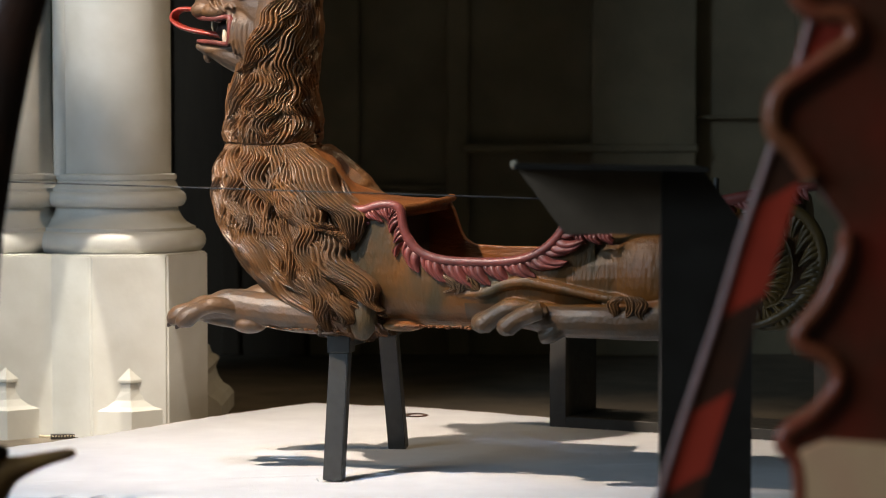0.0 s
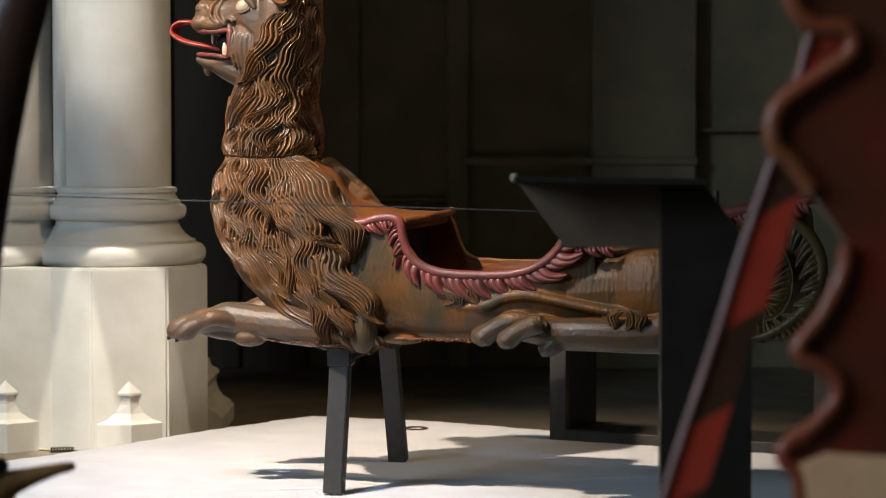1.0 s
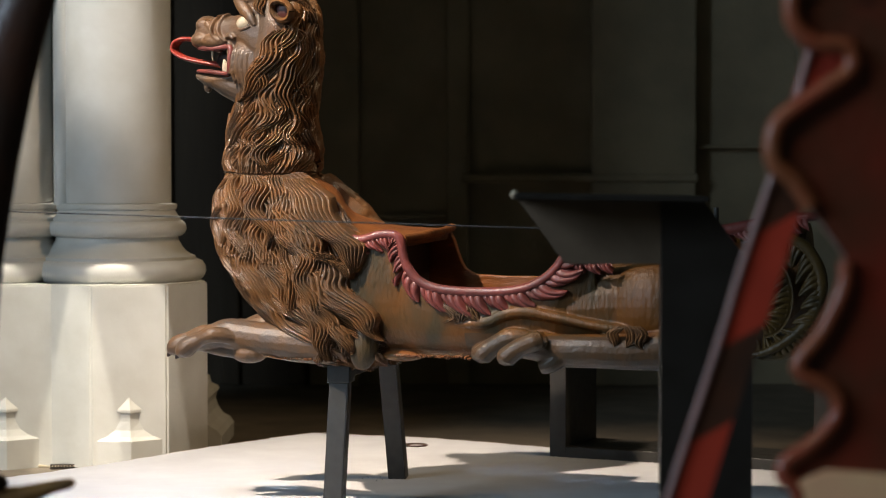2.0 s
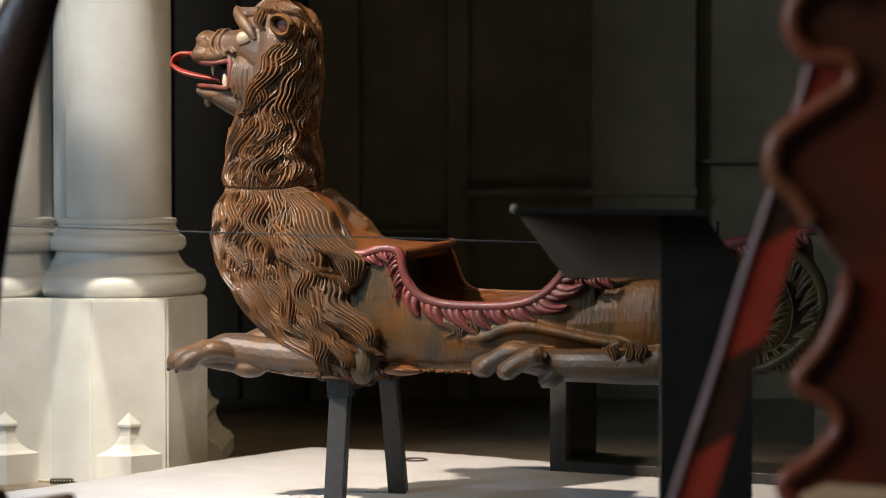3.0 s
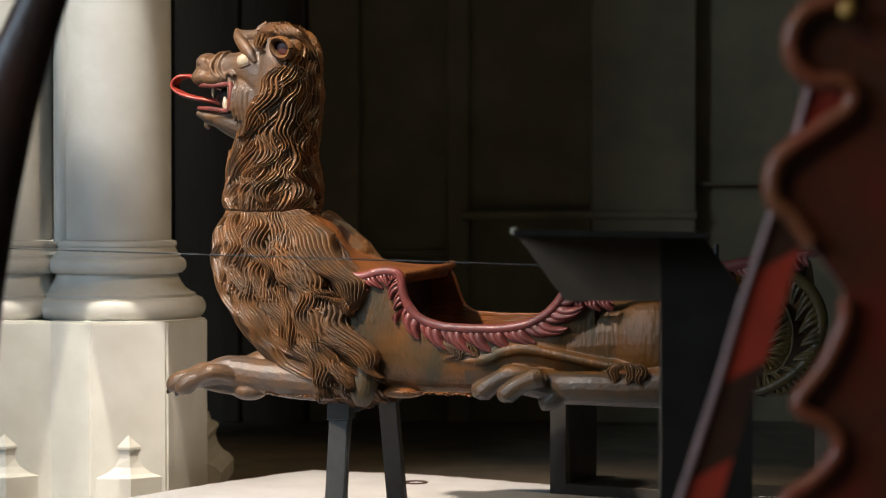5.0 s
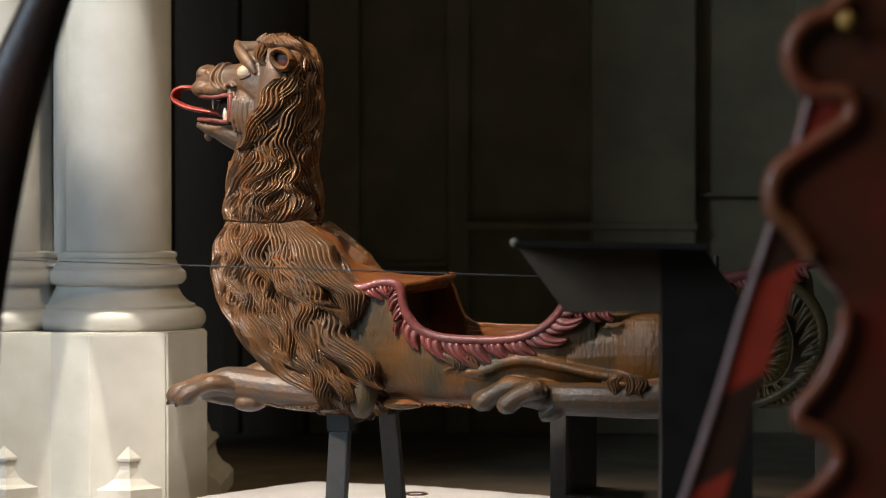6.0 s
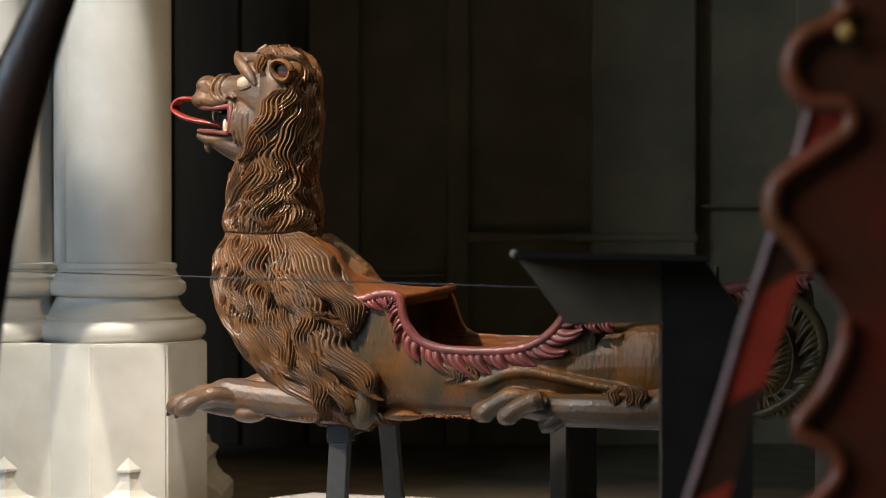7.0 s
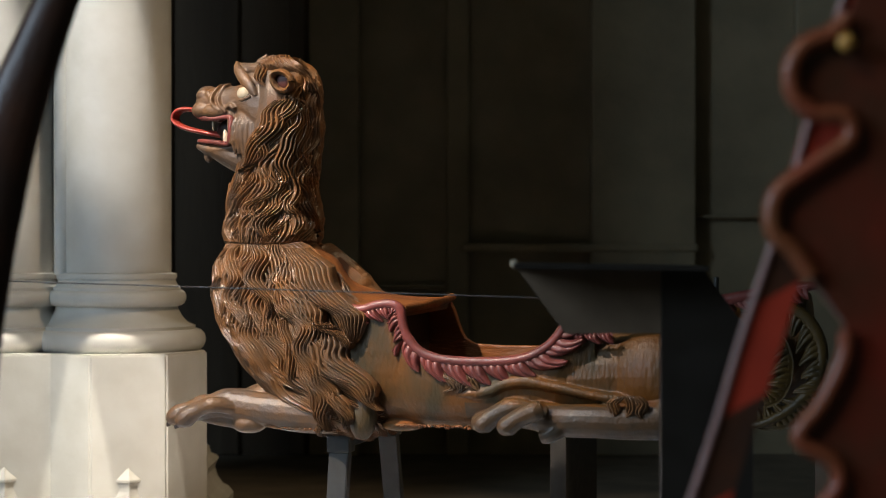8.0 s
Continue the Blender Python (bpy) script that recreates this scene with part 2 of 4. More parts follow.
# relief of the unlit wall behind: pilasters, a wainscot ledge and panel joints
for nm, lo, hi in (("wall_pilaster", (0.80, 11.86, 0), (1.36, 12.0, 9)), ("wall_pilaster", (-0.72, 11.86, 0), (-0.45, 12.0, 9)), ("wall_pilaster", (0.02, 11.9, 0), (0.14, 12.0, 9)), ("wall_pilaster", (1.9, 11.9, 0), (2.4, 12.0, 9)),
                   ("wall_ledge", (0.10, 11.84, 1.10), (1.37, 11.95, 1.145)), ("wall_ledge", (-0.9, 11.93, 0.9), (0.1, 12.0, 0.93)), ("wall_ledge", (-0.9, 11.84, 0.25), (1.37, 11.95, 0.32)), ("wall_ledge", (1.37, 11.93, 1.28), (2.4, 12.0, 1.3))):
    bm = bmesh.new()
    box(bm, lo, hi, 0.012)
    tagged(part(nm, bm, DARK_STONE, smooth=False), "dark unlit stone moulding on the wall", "trim", kind="structure")
# added dark sheet over the left bay: the wall's shade put into colour
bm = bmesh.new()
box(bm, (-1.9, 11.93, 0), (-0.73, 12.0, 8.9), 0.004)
panelling = part("wall_shade_sheet", bm, SHADED_WALL, smooth=False)
tagged(panelling, "dark sheet with stiles, coloured as the shade on the wall", "panelling", kind="structure")
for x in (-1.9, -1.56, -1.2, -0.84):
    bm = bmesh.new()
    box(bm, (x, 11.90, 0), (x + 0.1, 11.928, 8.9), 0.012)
    part("stile", bm, SHADED_WALL, panelling, smooth=False)
# mullioned window high in the west wall
bm = bmesh.new()
for y in (-3.0, -1.5, 0.0, 1.42):
    box(bm, (-9.2, y, 2.6), (-9.1, y + 0.08, 7.4))
for z in (2.6, 4.2, 5.8, 7.32):
    box(bm, (-9.2, -3.0, z), (-9.1, 1.5, z + 0.08))
tagged(part("window_1", bm, BROWN, smooth=False), "tall mullioned window high in the hall wall", "window", kind="structure")

# crumbs of artificial snow round the supports
crnd = random.Random(8)
bm = bmesh.new()
for k in range(110):
    a = crnd.random()
    if k < 60:
        x, y = 0.40 + 0.95 * a + crnd.gauss(0, 0.01), 8.225 - 0.475 * a + crnd.gauss(-0.01, 0.012)
    elif k < 85:
        x, y = -0.343 + crnd.gauss(0, 0.045), 6.93 + crnd.gauss(0, 0.04)
    else:
        x, y = -0.19 + crnd.gauss(0, 0.045), 7.66 + crnd.gauss(0, 0.04)
    r = crnd.uniform(0.0012, 0.0038)
    ball(bm, (x, y, 0.102 + r * 0.4), (r, r * crnd.uniform(0.7, 1.2), r * 0.8), seg=6)
tagged(part("snow_crumbs", bm, SNOW), "loose white crumbs of artificial snow round the supports", "snow", kind="stuff")


bm = bmesh.new()
lathe(bm, (-0.107, 8.55), [(0.030, 0.092), (0.046, 0.100), (0.050, 0.104), (0.044, 0.1065), (0.034, 0.104), (0.030, 0.100)], 32)
tagged(part("floor_socket", bm, BROWN), "small round dark socket set in the snow felt", "socket")


# ---- the carved lion sleigh figure ----
NECK = np.array([(0.455, -0.33, -0.20, 0.10), (0.50, -0.40, -0.14, 0.17), (0.56, -0.49, -0.13, 0.195), (0.63, -0.585, -0.14, 0.205), (0.72, -0.68, -0.15, 0.21), (0.82, -0.745, -0.19, 0.205), (0.90, -0.762, -0.27, 0.195),
                 (0.98, -0.765, -0.36, 0.18), (1.05, -0.745, -0.415, 0.16), (1.15, -0.72, -0.44, 0.14), (1.25, -0.715, -0.445, 0.13), (1.35, -0.69, -0.44, 0.13), (1.45, -0.65, -0.435, 0.13), (1.55, -0.63, -0.44, 0.125), (1.62, -0.62, -0.46, 0.095), (1.655, -0.60, -0.50, 0.04)])


def neck_point(q, z, side=-1):
    """A point on the mane mass: q runs from the breast (0) over the flank to the nape (1)."""
    f, b, w = [float(np.interp(z, NECK[:, 0], NECK[:, i])) for i in (1, 2, 3)]
    slim = float(np.interp(z, [0.46, 0.6, 0.75, 1.0, 1.3, 1.5], [0.006, 0.018, 0.026, 0.024, 0.016, 0.008]))
    f, b, w = f + slim, b - 0.7 * slim, w - 0.5 * slim
    e = float(np.interp(z, [0.5, 0.85, 1.1], [0.55, 0.65, 0.95]))
    c, s = -math.cos(math.pi * q), math.sin(math.pi * q)
    return Vector(((f + b) / 2 + (b - f) / 2 * math.copysign(abs(c) ** e, c), side * w * max(s, 0) ** e, z))


def lion_core():
    """The masses of the body, fused by a voxel remesh into one smooth skin."""
    bm = bmesh.new()
    rings = []
    for k in range(61):
        z = 0.455 + 1.2 * k / 60
        rings.append([neck_point(i / 20, z, -1) for i in range(20)] + [neck_point(1 - i / 20, z, 1) for i in range(20)])
    skin(bm, rings)
    # muzzle with a straight bridge, nose, lobes of the upper lip, jaw and cheeks
    rings = []
    for s, top, bot, hw in smooth_path([(-0.52, 1.60, 1.36, 0.112), (-0.60, 1.598, 1.40, 0.108), (-0.655, 1.582, 1.462, 0.099), (-0.70, 1.577, 1.464, 0.086), (-0.755, 1.574, 1.466, 0.076), (-0.80, 1.567, 1.468, 0.070), (-0.828, 1.548, 1.472, 0.056), (-0.842, 1.515, 1.482, 0.03)], 5):
        ring = []
        for k in range(28):
            c, d = math.cos(2 * math.pi * k / 28), math.sin(2 * math.pi * k / 28)
            ring.append((s, hw * math.copysign(abs(c) ** 0.75, c), (top + bot) / 2 + (top - bot) / 2 * math.copysign(abs(d) ** 0.75, d)))
        rings.append(ring)
    skin(bm, rings)
    ball(bm, (-0.806, 0, 1.553), (0.036, 0.045, 0.026), seg=32)
    tube(bm, [(-0.80, 0, 1.378, 0.022, 0.05), (-0.75, 0, 1.362, 0.04, 0.065), (-0.69, 0, 1.345, 0.055, 0.075), (-0.62, 0, 1.33, 0.07, 0.09)], 20)
    for w in (-1, 1):
        ball(bm, (-0.800, 0.046 * w, 1.545), (0.030, 0.022, 0.023), seg=32)
        tube(bm, [(-0.785, 0.058 * w, 1.553, 0.012), (-0.772, 0.066 * w, 1.535, 0.010), (-0.784, 0.068 * w, 1.522, 0.006)], 10)
        ball(bm, (-0.802, 0.040 * w, 1.497), (0.046, 0.040, 0.030), seg=32)
        ball(bm, (-0.745, 0.060 * w, 1.492), (0.060, 0.032, 0.028), seg=32)
    tube(bm, [(-0.60, 0, 1.40, 0.06, 0.10), (-0.70, 0, 1.373, 0.033, 0.078), (-0.78, 0, 1.368, 0.027, 0.06), (-0.835, 0, 1.383, 0.014, 0.04)], 16)
    tube(bm, [(-0.795, -0.02, 1.36, 0.018), (-0.80, -0.02, 1.342, 0.014), (-0.792, -0.02, 1.33, 0.008)], 8)
    tube(bm, [(-0.775, 0.02, 1.36, 0.016), (-0.77, 0.02, 1.345, 0.012), (-0.765, 0.02, 1.335, 0.007)], 8)
    ball(bm, (-0.60, 0, 1.585), (0.085, 0.09, 0.05), seg=32)
    ball(bm, (-0.60, 0, 1.45), (0.09, 0.097, 0.11), seg=32)
    for sgn in (-1, 1):
        # heavy slanting brow, folds of the muzzle and the pleats of the jowl
        tube(bm, [(-0.688, 0.022 * sgn, 1.641, 0.010, 0.02), (-0.678, 0.055 * sgn, 1.626, 0.016, 0.016), (-0.650, 0.082 * sgn, 1.597, 0.020, 0.013), (-0.620, 0.098 * sgn, 1.568, 0.016, 0.011), (-0.596, 0.106 * sgn, 1.538, 0.005, 0.007)], 12)
        tube(bm, [(-0.695, 0.02 * sgn, 1.634, 0.018), (-0.64, 0.05 * sgn, 1.628, 0.02), (-0.57, 0.07 * sgn, 1.625, 0.022)], 10)
        for s0, dz in ((-0.752, 0.0), (-0.728, 0.004)):
            tube(bm, [(s0 + 0.012, 0.03 * sgn, 1.580, 0.004), (s0 + 0.004, 0.062 * sgn, 1.568 + dz, 0.006), (s0 - 0.010, 0.078 * sgn, 1.540, 0.006), (s0 - 0.006, 0.086 * sgn, 1.515, 0.006), (s0 + 0.022, 0.090 * sgn, 1.490 - dz, 0.004)], 8)
        tube(bm, [(-0.716, 0.078 * sgn, 1.50, 0.006), (-0.692, 0.090 * sgn, 1.508, 0.008), (-0.676, 0.097 * sgn, 1.496, 0.006)], 8)
        tube(bm, [(-0.640, 0.070 * sgn, 1.490, 0.045, 0.022), (-0.636, 0.078 * sgn, 1.45, 0.050, 0.024), (-0.634, 0.078 * sgn, 1.39, 0.050, 0.024), (-0.625, 0.066 * sgn, 1.345, 0.045, 0.022)], 16)
        for k in range(5):
            s0 = -0.680 + 0.0165 * k
            y0 = 0.096 + 0.0035 * k - 0.0008 * k * k
            tube(bm, [(s0 + 0.005, (y0 - 0.008) * sgn, 1.470, 0.003), (s0 + 0.001, y0 * sgn, 1.445, 0.0062), (s0 - 0.001, (y0 + 0.001) * sgn, 1.40, 0.0064), (s0 + 0.004, (y0 - 0.008) * sgn, 1.350, 0.004)], 8)
        ball(bm, (-0.60, 0.06 * sgn, 1.50), (0.06, 0.047, 0.05), seg=32)
        tube(bm, [(-0.70, 0.07 * sgn, 1.49, 0.012), (-0.69, 0.085 * sgn, 1.44, 0.014), (-0.69, 0.085 * sgn, 1.385, 0.012)], 10)
        # forelegs: forearm, knuckles, toes and heel pad
        tube(bm, [(-0.26, 0.13 * sgn, 0.52, 0.06, 0.07), (-0.42, 0.145 * sgn, 0.525, 0.062, 0.062), (-0.55, 0.15 * sgn, 0.535, 0.055, 0.055), (-0.63, 0.15 * sgn, 0.545, 0.054, 0.055), (-0.685, 0.15 * sgn, 0.548, 0.05, 0.055), (-0.75, 0.15 * sgn, 0.53, 0.038, 0.055), (-0.80, 0.15 * sgn, 0.522, 0.03, 0.05)], 16)
        ball(bm, (-0.665, 0.165 * sgn, 0.575), (0.035, 0.03, 0.022), seg=32)
        ball(bm, (-0.60, 0.155 * sgn, 0.49), (0.06, 0.042, 0.032), seg=32)
        tube(bm, [(-0.62, 0.16 * sgn, 0.49, 0.02), (-0.70, 0.165 * sgn, 0.498, 0.018), (-0.75, 0.17 * sgn, 0.505, 0.014)], 10)
        for dw, ln, th in ((0.068, 0.065, 0.029), (0.0, 0.005, 0.03), (-0.06, -0.01, 0.026)):
            w0 = (0.15 + dw) * sgn
            tube(bm, [(-0.70 + ln, 0.15 * sgn + dw * 0.5 * sgn, 0.54, 0.022), (-0.76 + ln, w0, 0.552, th * 0.9), (-0.81 + ln, w0, 0.534, th * 0.78), (-0.85 + ln, w0, 0.512, th * 1.12), (-0.87 + ln, w0, 0.492, th * 0.95), (-0.876 + ln, w0, 0.478, th * 0.4)], 12)
        # hind legs
        tube(bm, [(0.90, 0.16 * sgn, 0.56, 0.085, 0.06), (0.68, 0.19 * sgn, 0.53, 0.056, 0.055), (0.55, 0.205 * sgn, 0.53, 0.052, 0.052), (0.44, 0.21 * sgn, 0.53, 0.05, 0.05), (0.37, 0.215 * sgn, 0.54, 0.045, 0.05), (0.31, 0.22 * sgn, 0.535, 0.03, 0.045)], 16)
        tube(bm, [(0.45, 0.225 * sgn, 0.515, 0.03), (0.415, 0.235 * sgn, 0.49, 0.028), (0.385, 0.235 * sgn, 0.478, 0.02)], 10)
        for dw, ln, th in ((0.065, 0.09, 0.031), (0.0, -0.005, 0.032), (-0.05, -0.03, 0.026)):
            w0 = (0.22 + dw) * sgn
            tube(bm, [(0.37, 0.21 * sgn + dw * 0.5 * sgn, 0.555, 0.024), (0.30 + ln, w0, 0.566, th), (0.25 + ln, w0, 0.545, th * 0.95), (0.215 + ln, w0, 0.522, th), (0.197 + ln, w0, 0.506, th * 0.98), (0.188 + ln, w0, 0.49, th * 0.4)], 12)
        # haunch and the sinew of the thigh
        ball(bm, (0.72, 0.11 * sgn, 0.665), (0.17, 0.105, 0.145), seg=32)
        tube(bm, [(0.75, 0.16 * sgn, 0.585, 0.03, 0.03), (0.58, 0.185 * sgn, 0.60, 0.017, 0.026), (0.42, 0.195 * sgn, 0.63, 0.018, 0.026), (0.33, 0.20 * sgn, 0.645, 0.021, 0.024), (0.26, 0.20 * sgn, 0.635, 0.020, 0.02), (0.2, 0.195 * sgn, 0.61, 0.02, 0.02), (0.1, 0.19 * sgn, 0.60, 0.01, 0.012)], 12)
        # elbow knob and pad under the belly
        tube(bm, [(-0.20, 0.165 * sgn, 0.60, 0.035, 0.03), (-0.205, 0.170 * sgn, 0.54, 0.046, 0.04), (-0.21, 0.170 * sgn, 0.49, 0.042, 0.038), (-0.215, 0.165 * sgn, 0.455, 0.022, 0.02)], 16)
    ball(bm, (-0.10, -0.1, 0.494), (0.07, 0.07, 0.02), seg=32)
    # hull of the seat: an open trough with a thick wall
    rings = []
    for k in range(61):
        s = -0.24 + 0.78 * k / 60
        rim = float(np.interp(s, [-0.24, -0.13, -0.08, -0.06, -0.04, 0.0, 0.1, 0.24, 0.33, 0.39, 0.43, 0.46, 0.54], [0.855, 0.86, 0.86, 0.80, 0.755, 0.722, 0.702, 0.70, 0.715, 0.745, 0.785, 0.825, 0.80]))
        rimf = float(np.interp(s, [-0.24, -0.04, -0.015, 0.0, 0.02, 0.05, 0.16, 0.35, 0.44, 0.54], [0.885, 0.885, 0.84, 0.785, 0.755, 0.738, 0.733, 0.735, 0.79, 0.80]))
        bot, ring = 0.49, []
        for sc, order in ((1.0, 1), (0.87, -1)):
            pts = []
            for i in range(21):
                a = math.pi * i / 20
                top = rim if i < 10 else rimf
                y = -0.205 * math.copysign(abs(math.cos(a)) ** 0.6, math.cos(a)) * sc
                y *= float(np.interp(s, [0.42, 0.54], [1.0, 0.88]))
                zz = top - (top - bot - (0.03 if sc < 1 else 0)) * math.sin(a) ** 0.55
                pts.append((s, y, zz))
            ring += pts[::order]
        rings.append(ring)
    skin(bm, rings)
    # deck behind the neck: saddle-shaped board between the flanks
    rings = []
    for w, top in ((-0.195, [(-0.36, 0.99), (-0.29, 0.915), (-0.22, 0.868), (-0.15, 0.868), (-0.085, 0.868)]), (-0.1, [(-0.40, 1.045), (-0.33, 0.975), (-0.25, 0.905), (-0.16, 0.882), (-0.05, 0.874)]),
                   (0.0, [(-0.42, 1.05), (-0.355, 1.01), (-0.30, 0.94), (-0.16, 0.898), (-0.02, 0.882)]), (0.1, [(-0.44, 1.04), (-0.385, 0.985), (-0.32, 0.925), (-0.18, 0.895), (-0.02, 0.884)]), (0.195, [(-0.46, 1.0), (-0.40, 0.95), (-0.32, 0.915), (-0.2, 0.892), (-0.035, 0.886)])):
        crest = smooth_path(top, 4)
        rings.append([(s, w, z) for s, z in crest] + [(s - 0.01, w, z - 0.035) for s, z in reversed(crest)])
    flat = smooth_path([[c for p in ring for c in p] for ring in rings], 5)
    skin(bm, [[tuple(row[3 * i:3 * i + 3]) for i in range(len(row) // 3)] for row in flat])
    # closed rear
    rings = []
    for k in range(25):
        s = 0.46 + 0.70 * k / 24
        top = float(np.interp(s, [0.46, 0.7, 0.95, 1.17, 1.22], [0.80, 0.84, 0.885, 0.92, 0.88]))
        bot = float(np.interp(s, [0.46, 0.9, 1.05, 1.22], [0.50, 0.50, 0.53, 0.68]))
        hw = float(np.interp(s, [0.46, 0.9, 1.22], [0.195, 0.18, 0.10]))
        rings.append([(s, hw * math.cos(a), (top + bot) / 2 + (top - bot) / 2 * math.sin(a)) for a in [2 * math.pi * i / 24 for i in range(24)]])
    skin(bm, rings)
    bmesh.ops.recalc_face_normals(bm, faces=bm.faces)
    me = bpy.data.meshes.new("core")
    bm.to_mesh(me)
    bm.free()
    ob = new("core", me)
    rm = ob.modifiers.new("fuse", "REMESH")
    rm.mode, rm.voxel_size = "VOXEL", 0.0035
    sm = ob.modifiers.new("soften", "SMOOTH")
    sm.factor, sm.iterations = 0.5, 2
    out = bpy.data.meshes.new_from_object(ob.evaluated_get(bpy.context.evaluated_depsgraph_get()))
    bpy.data.objects.remove(ob)
    return out


CREST = ((-1.0, 0.0), (-0.74, 0.95), (0.0, 1.6), (0.74, 0.95), (1.0, 0.0), (0.0, -1.0))


def ridge(bm, pts, normals, radii, mat):
    """A carved strand with a narrow crest, laid along points of a surface."""
    rings, m = [], len(pts)
    for i in range(m):
        t = (pts[min(i + 1, m - 1)] - pts[max(i - 1, 0)]).normalized()
        n = (normals[i] - t * normals[i].dot(t)).normalized()
        u = t.cross(n)
        r = max(radii[i], 0.0006)
        rings.append([pts[i] + u * (r * a) + n * (r * b) for a, b in CREST])
    skin(bm, rings, mat=mat)


def mane_sheet(side, rows, cols):
    """The mane mass as an even grid: points, normals, metres round from the breast, heights."""
    v = np.linspace(0.462, 1.650, rows)
    q = np.linspace(0.0, 1.0, 241)
    P, U = np.zeros((rows, cols, 3)), np.zeros((rows, cols))
    for i, z in enumerate(v):
        fine = np.array([neck_point(k, float(z), side) for k in q])
        run = np.concatenate([[0], np.cumsum(np.linalg.norm(np.diff(fine, axis=0), axis=1))])
        U[i] = np.linspace(0, run[-1], cols)
        for a in range(3):
            P[i, :, a] = np.interp(U[i], run, fine[:, a])
    for _ in range(6):
        P[1:-1] = (P[:-2] + 2 * P[1:-1] + P[2:]) / 4
    N = np.cross(np.gradient(P, axis=1), np.gradient(P, axis=0))
    N /= np.maximum(np.linalg.norm(N, axis=2, keepdims=True), 1e-9)
    mid = (P[:, :1] + P[:, -1:]) / 2
    N *= np.where(((P - mid) * N).sum(2, keepdims=True) < 0, -1, 1)
    N[:, 0], N[:, -1] = (-1, 0, 0), (1, 0, 0)
    return P, N, U, v


def ridges(across, rnd, depth=0.0135):
    """Rounded strands with narrow grooves between them; across counts strands."""
    k = np.floor(across).astype(int)
    fr = across - k
    uneven = np.array([rnd.uniform(-0.3, 0.3) for _ in range(64)])
    return depth * (uneven[k % 64] * 0.5 - np.abs(2 * fr - 1) ** 1.9)


def comb(H, U, v, path, width, lift, rnd, strands=7, wave=0.006, low=0.0, high=9.0):
    """Carves one wavy lock into the height field: path of (u, v) from root to tip."""
    pts = np.array(sorted([(p[1], p[0]) for p in smooth_path(path, 6)]))
    v0, v1 = max(pts[0, 0], low), min(pts[-1, 0], high)
    rows = np.where((v >= v0) & (v <= v1))[0]
    if len(rows) < 3:
        return
    vv = v[rows]
    t = (pts[-1, 0] - vv) / (pts[-1, 0] - pts[0, 0])
    lam, ph = rnd.uniform(0.10, 0.18), rnd.uniform(0, 6.28)
    uc = np.interp(vv, pts[:, 0], pts[:, 1]) + wave * np.sin(6.28 * vv / lam + ph) * np.minimum(1, 5 * t)
    hw = width / 2 * np.minimum(1, 0.6 + 2 * t) * (1 - 0.82 * (np.maximum(0, t - 0.55) / 0.45) ** 1.6)
    e = (U[rows] - uc[:, None]) / hw[:, None]
    body = lift * np.sqrt(np.maximum(0, 1 - e * e)) * (0.3 + 0.7 * np.sin(np.pi * np.minimum(0.93, 0.1 + 0.83 * t)) ** 0.7)[:, None]
    # strands part and close again along the lock
    lean = 0.35 * np.sin(6.28 * t * rnd.uniform(0.8, 1.6) + ph)[:, None] * (1 - e * e)
    h = body + ridges((e + 1) / 2 * strands + lean + 2, rnd) + 0.010
    H[rows] = np.where(np.abs(e) < 1, np.maximum(H[rows], h), H[rows])


def add_sheet(bm, P, N, H, mat):
    """Adds a grid displaced along its normals."""
    rows, cols = H.shape
    co = (P + N * H[:, :, None]).reshape(-1, 3)
    i = np.arange(rows * cols).reshape(rows, cols)
    quads = np.stack([i[:-1, :-1], i[:-1, 1:], i[1:, 1:], i[1:, :-1]], axis=2).reshape(-1, 4)
    keep = (H[:-1, :-1].reshape(-1) > -0.019) | (H[1:, 1:].reshape(-1) > -0.019)
    me = bpy.data.meshes.new("sheet")
    me.from_pydata(co.tolist(), [], quads[keep].tolist())
    me.polygons.foreach_set("material_index", [mat] * len(me.polygons))
    bm.from_mesh(me)
    bpy.data.meshes.remove(me)


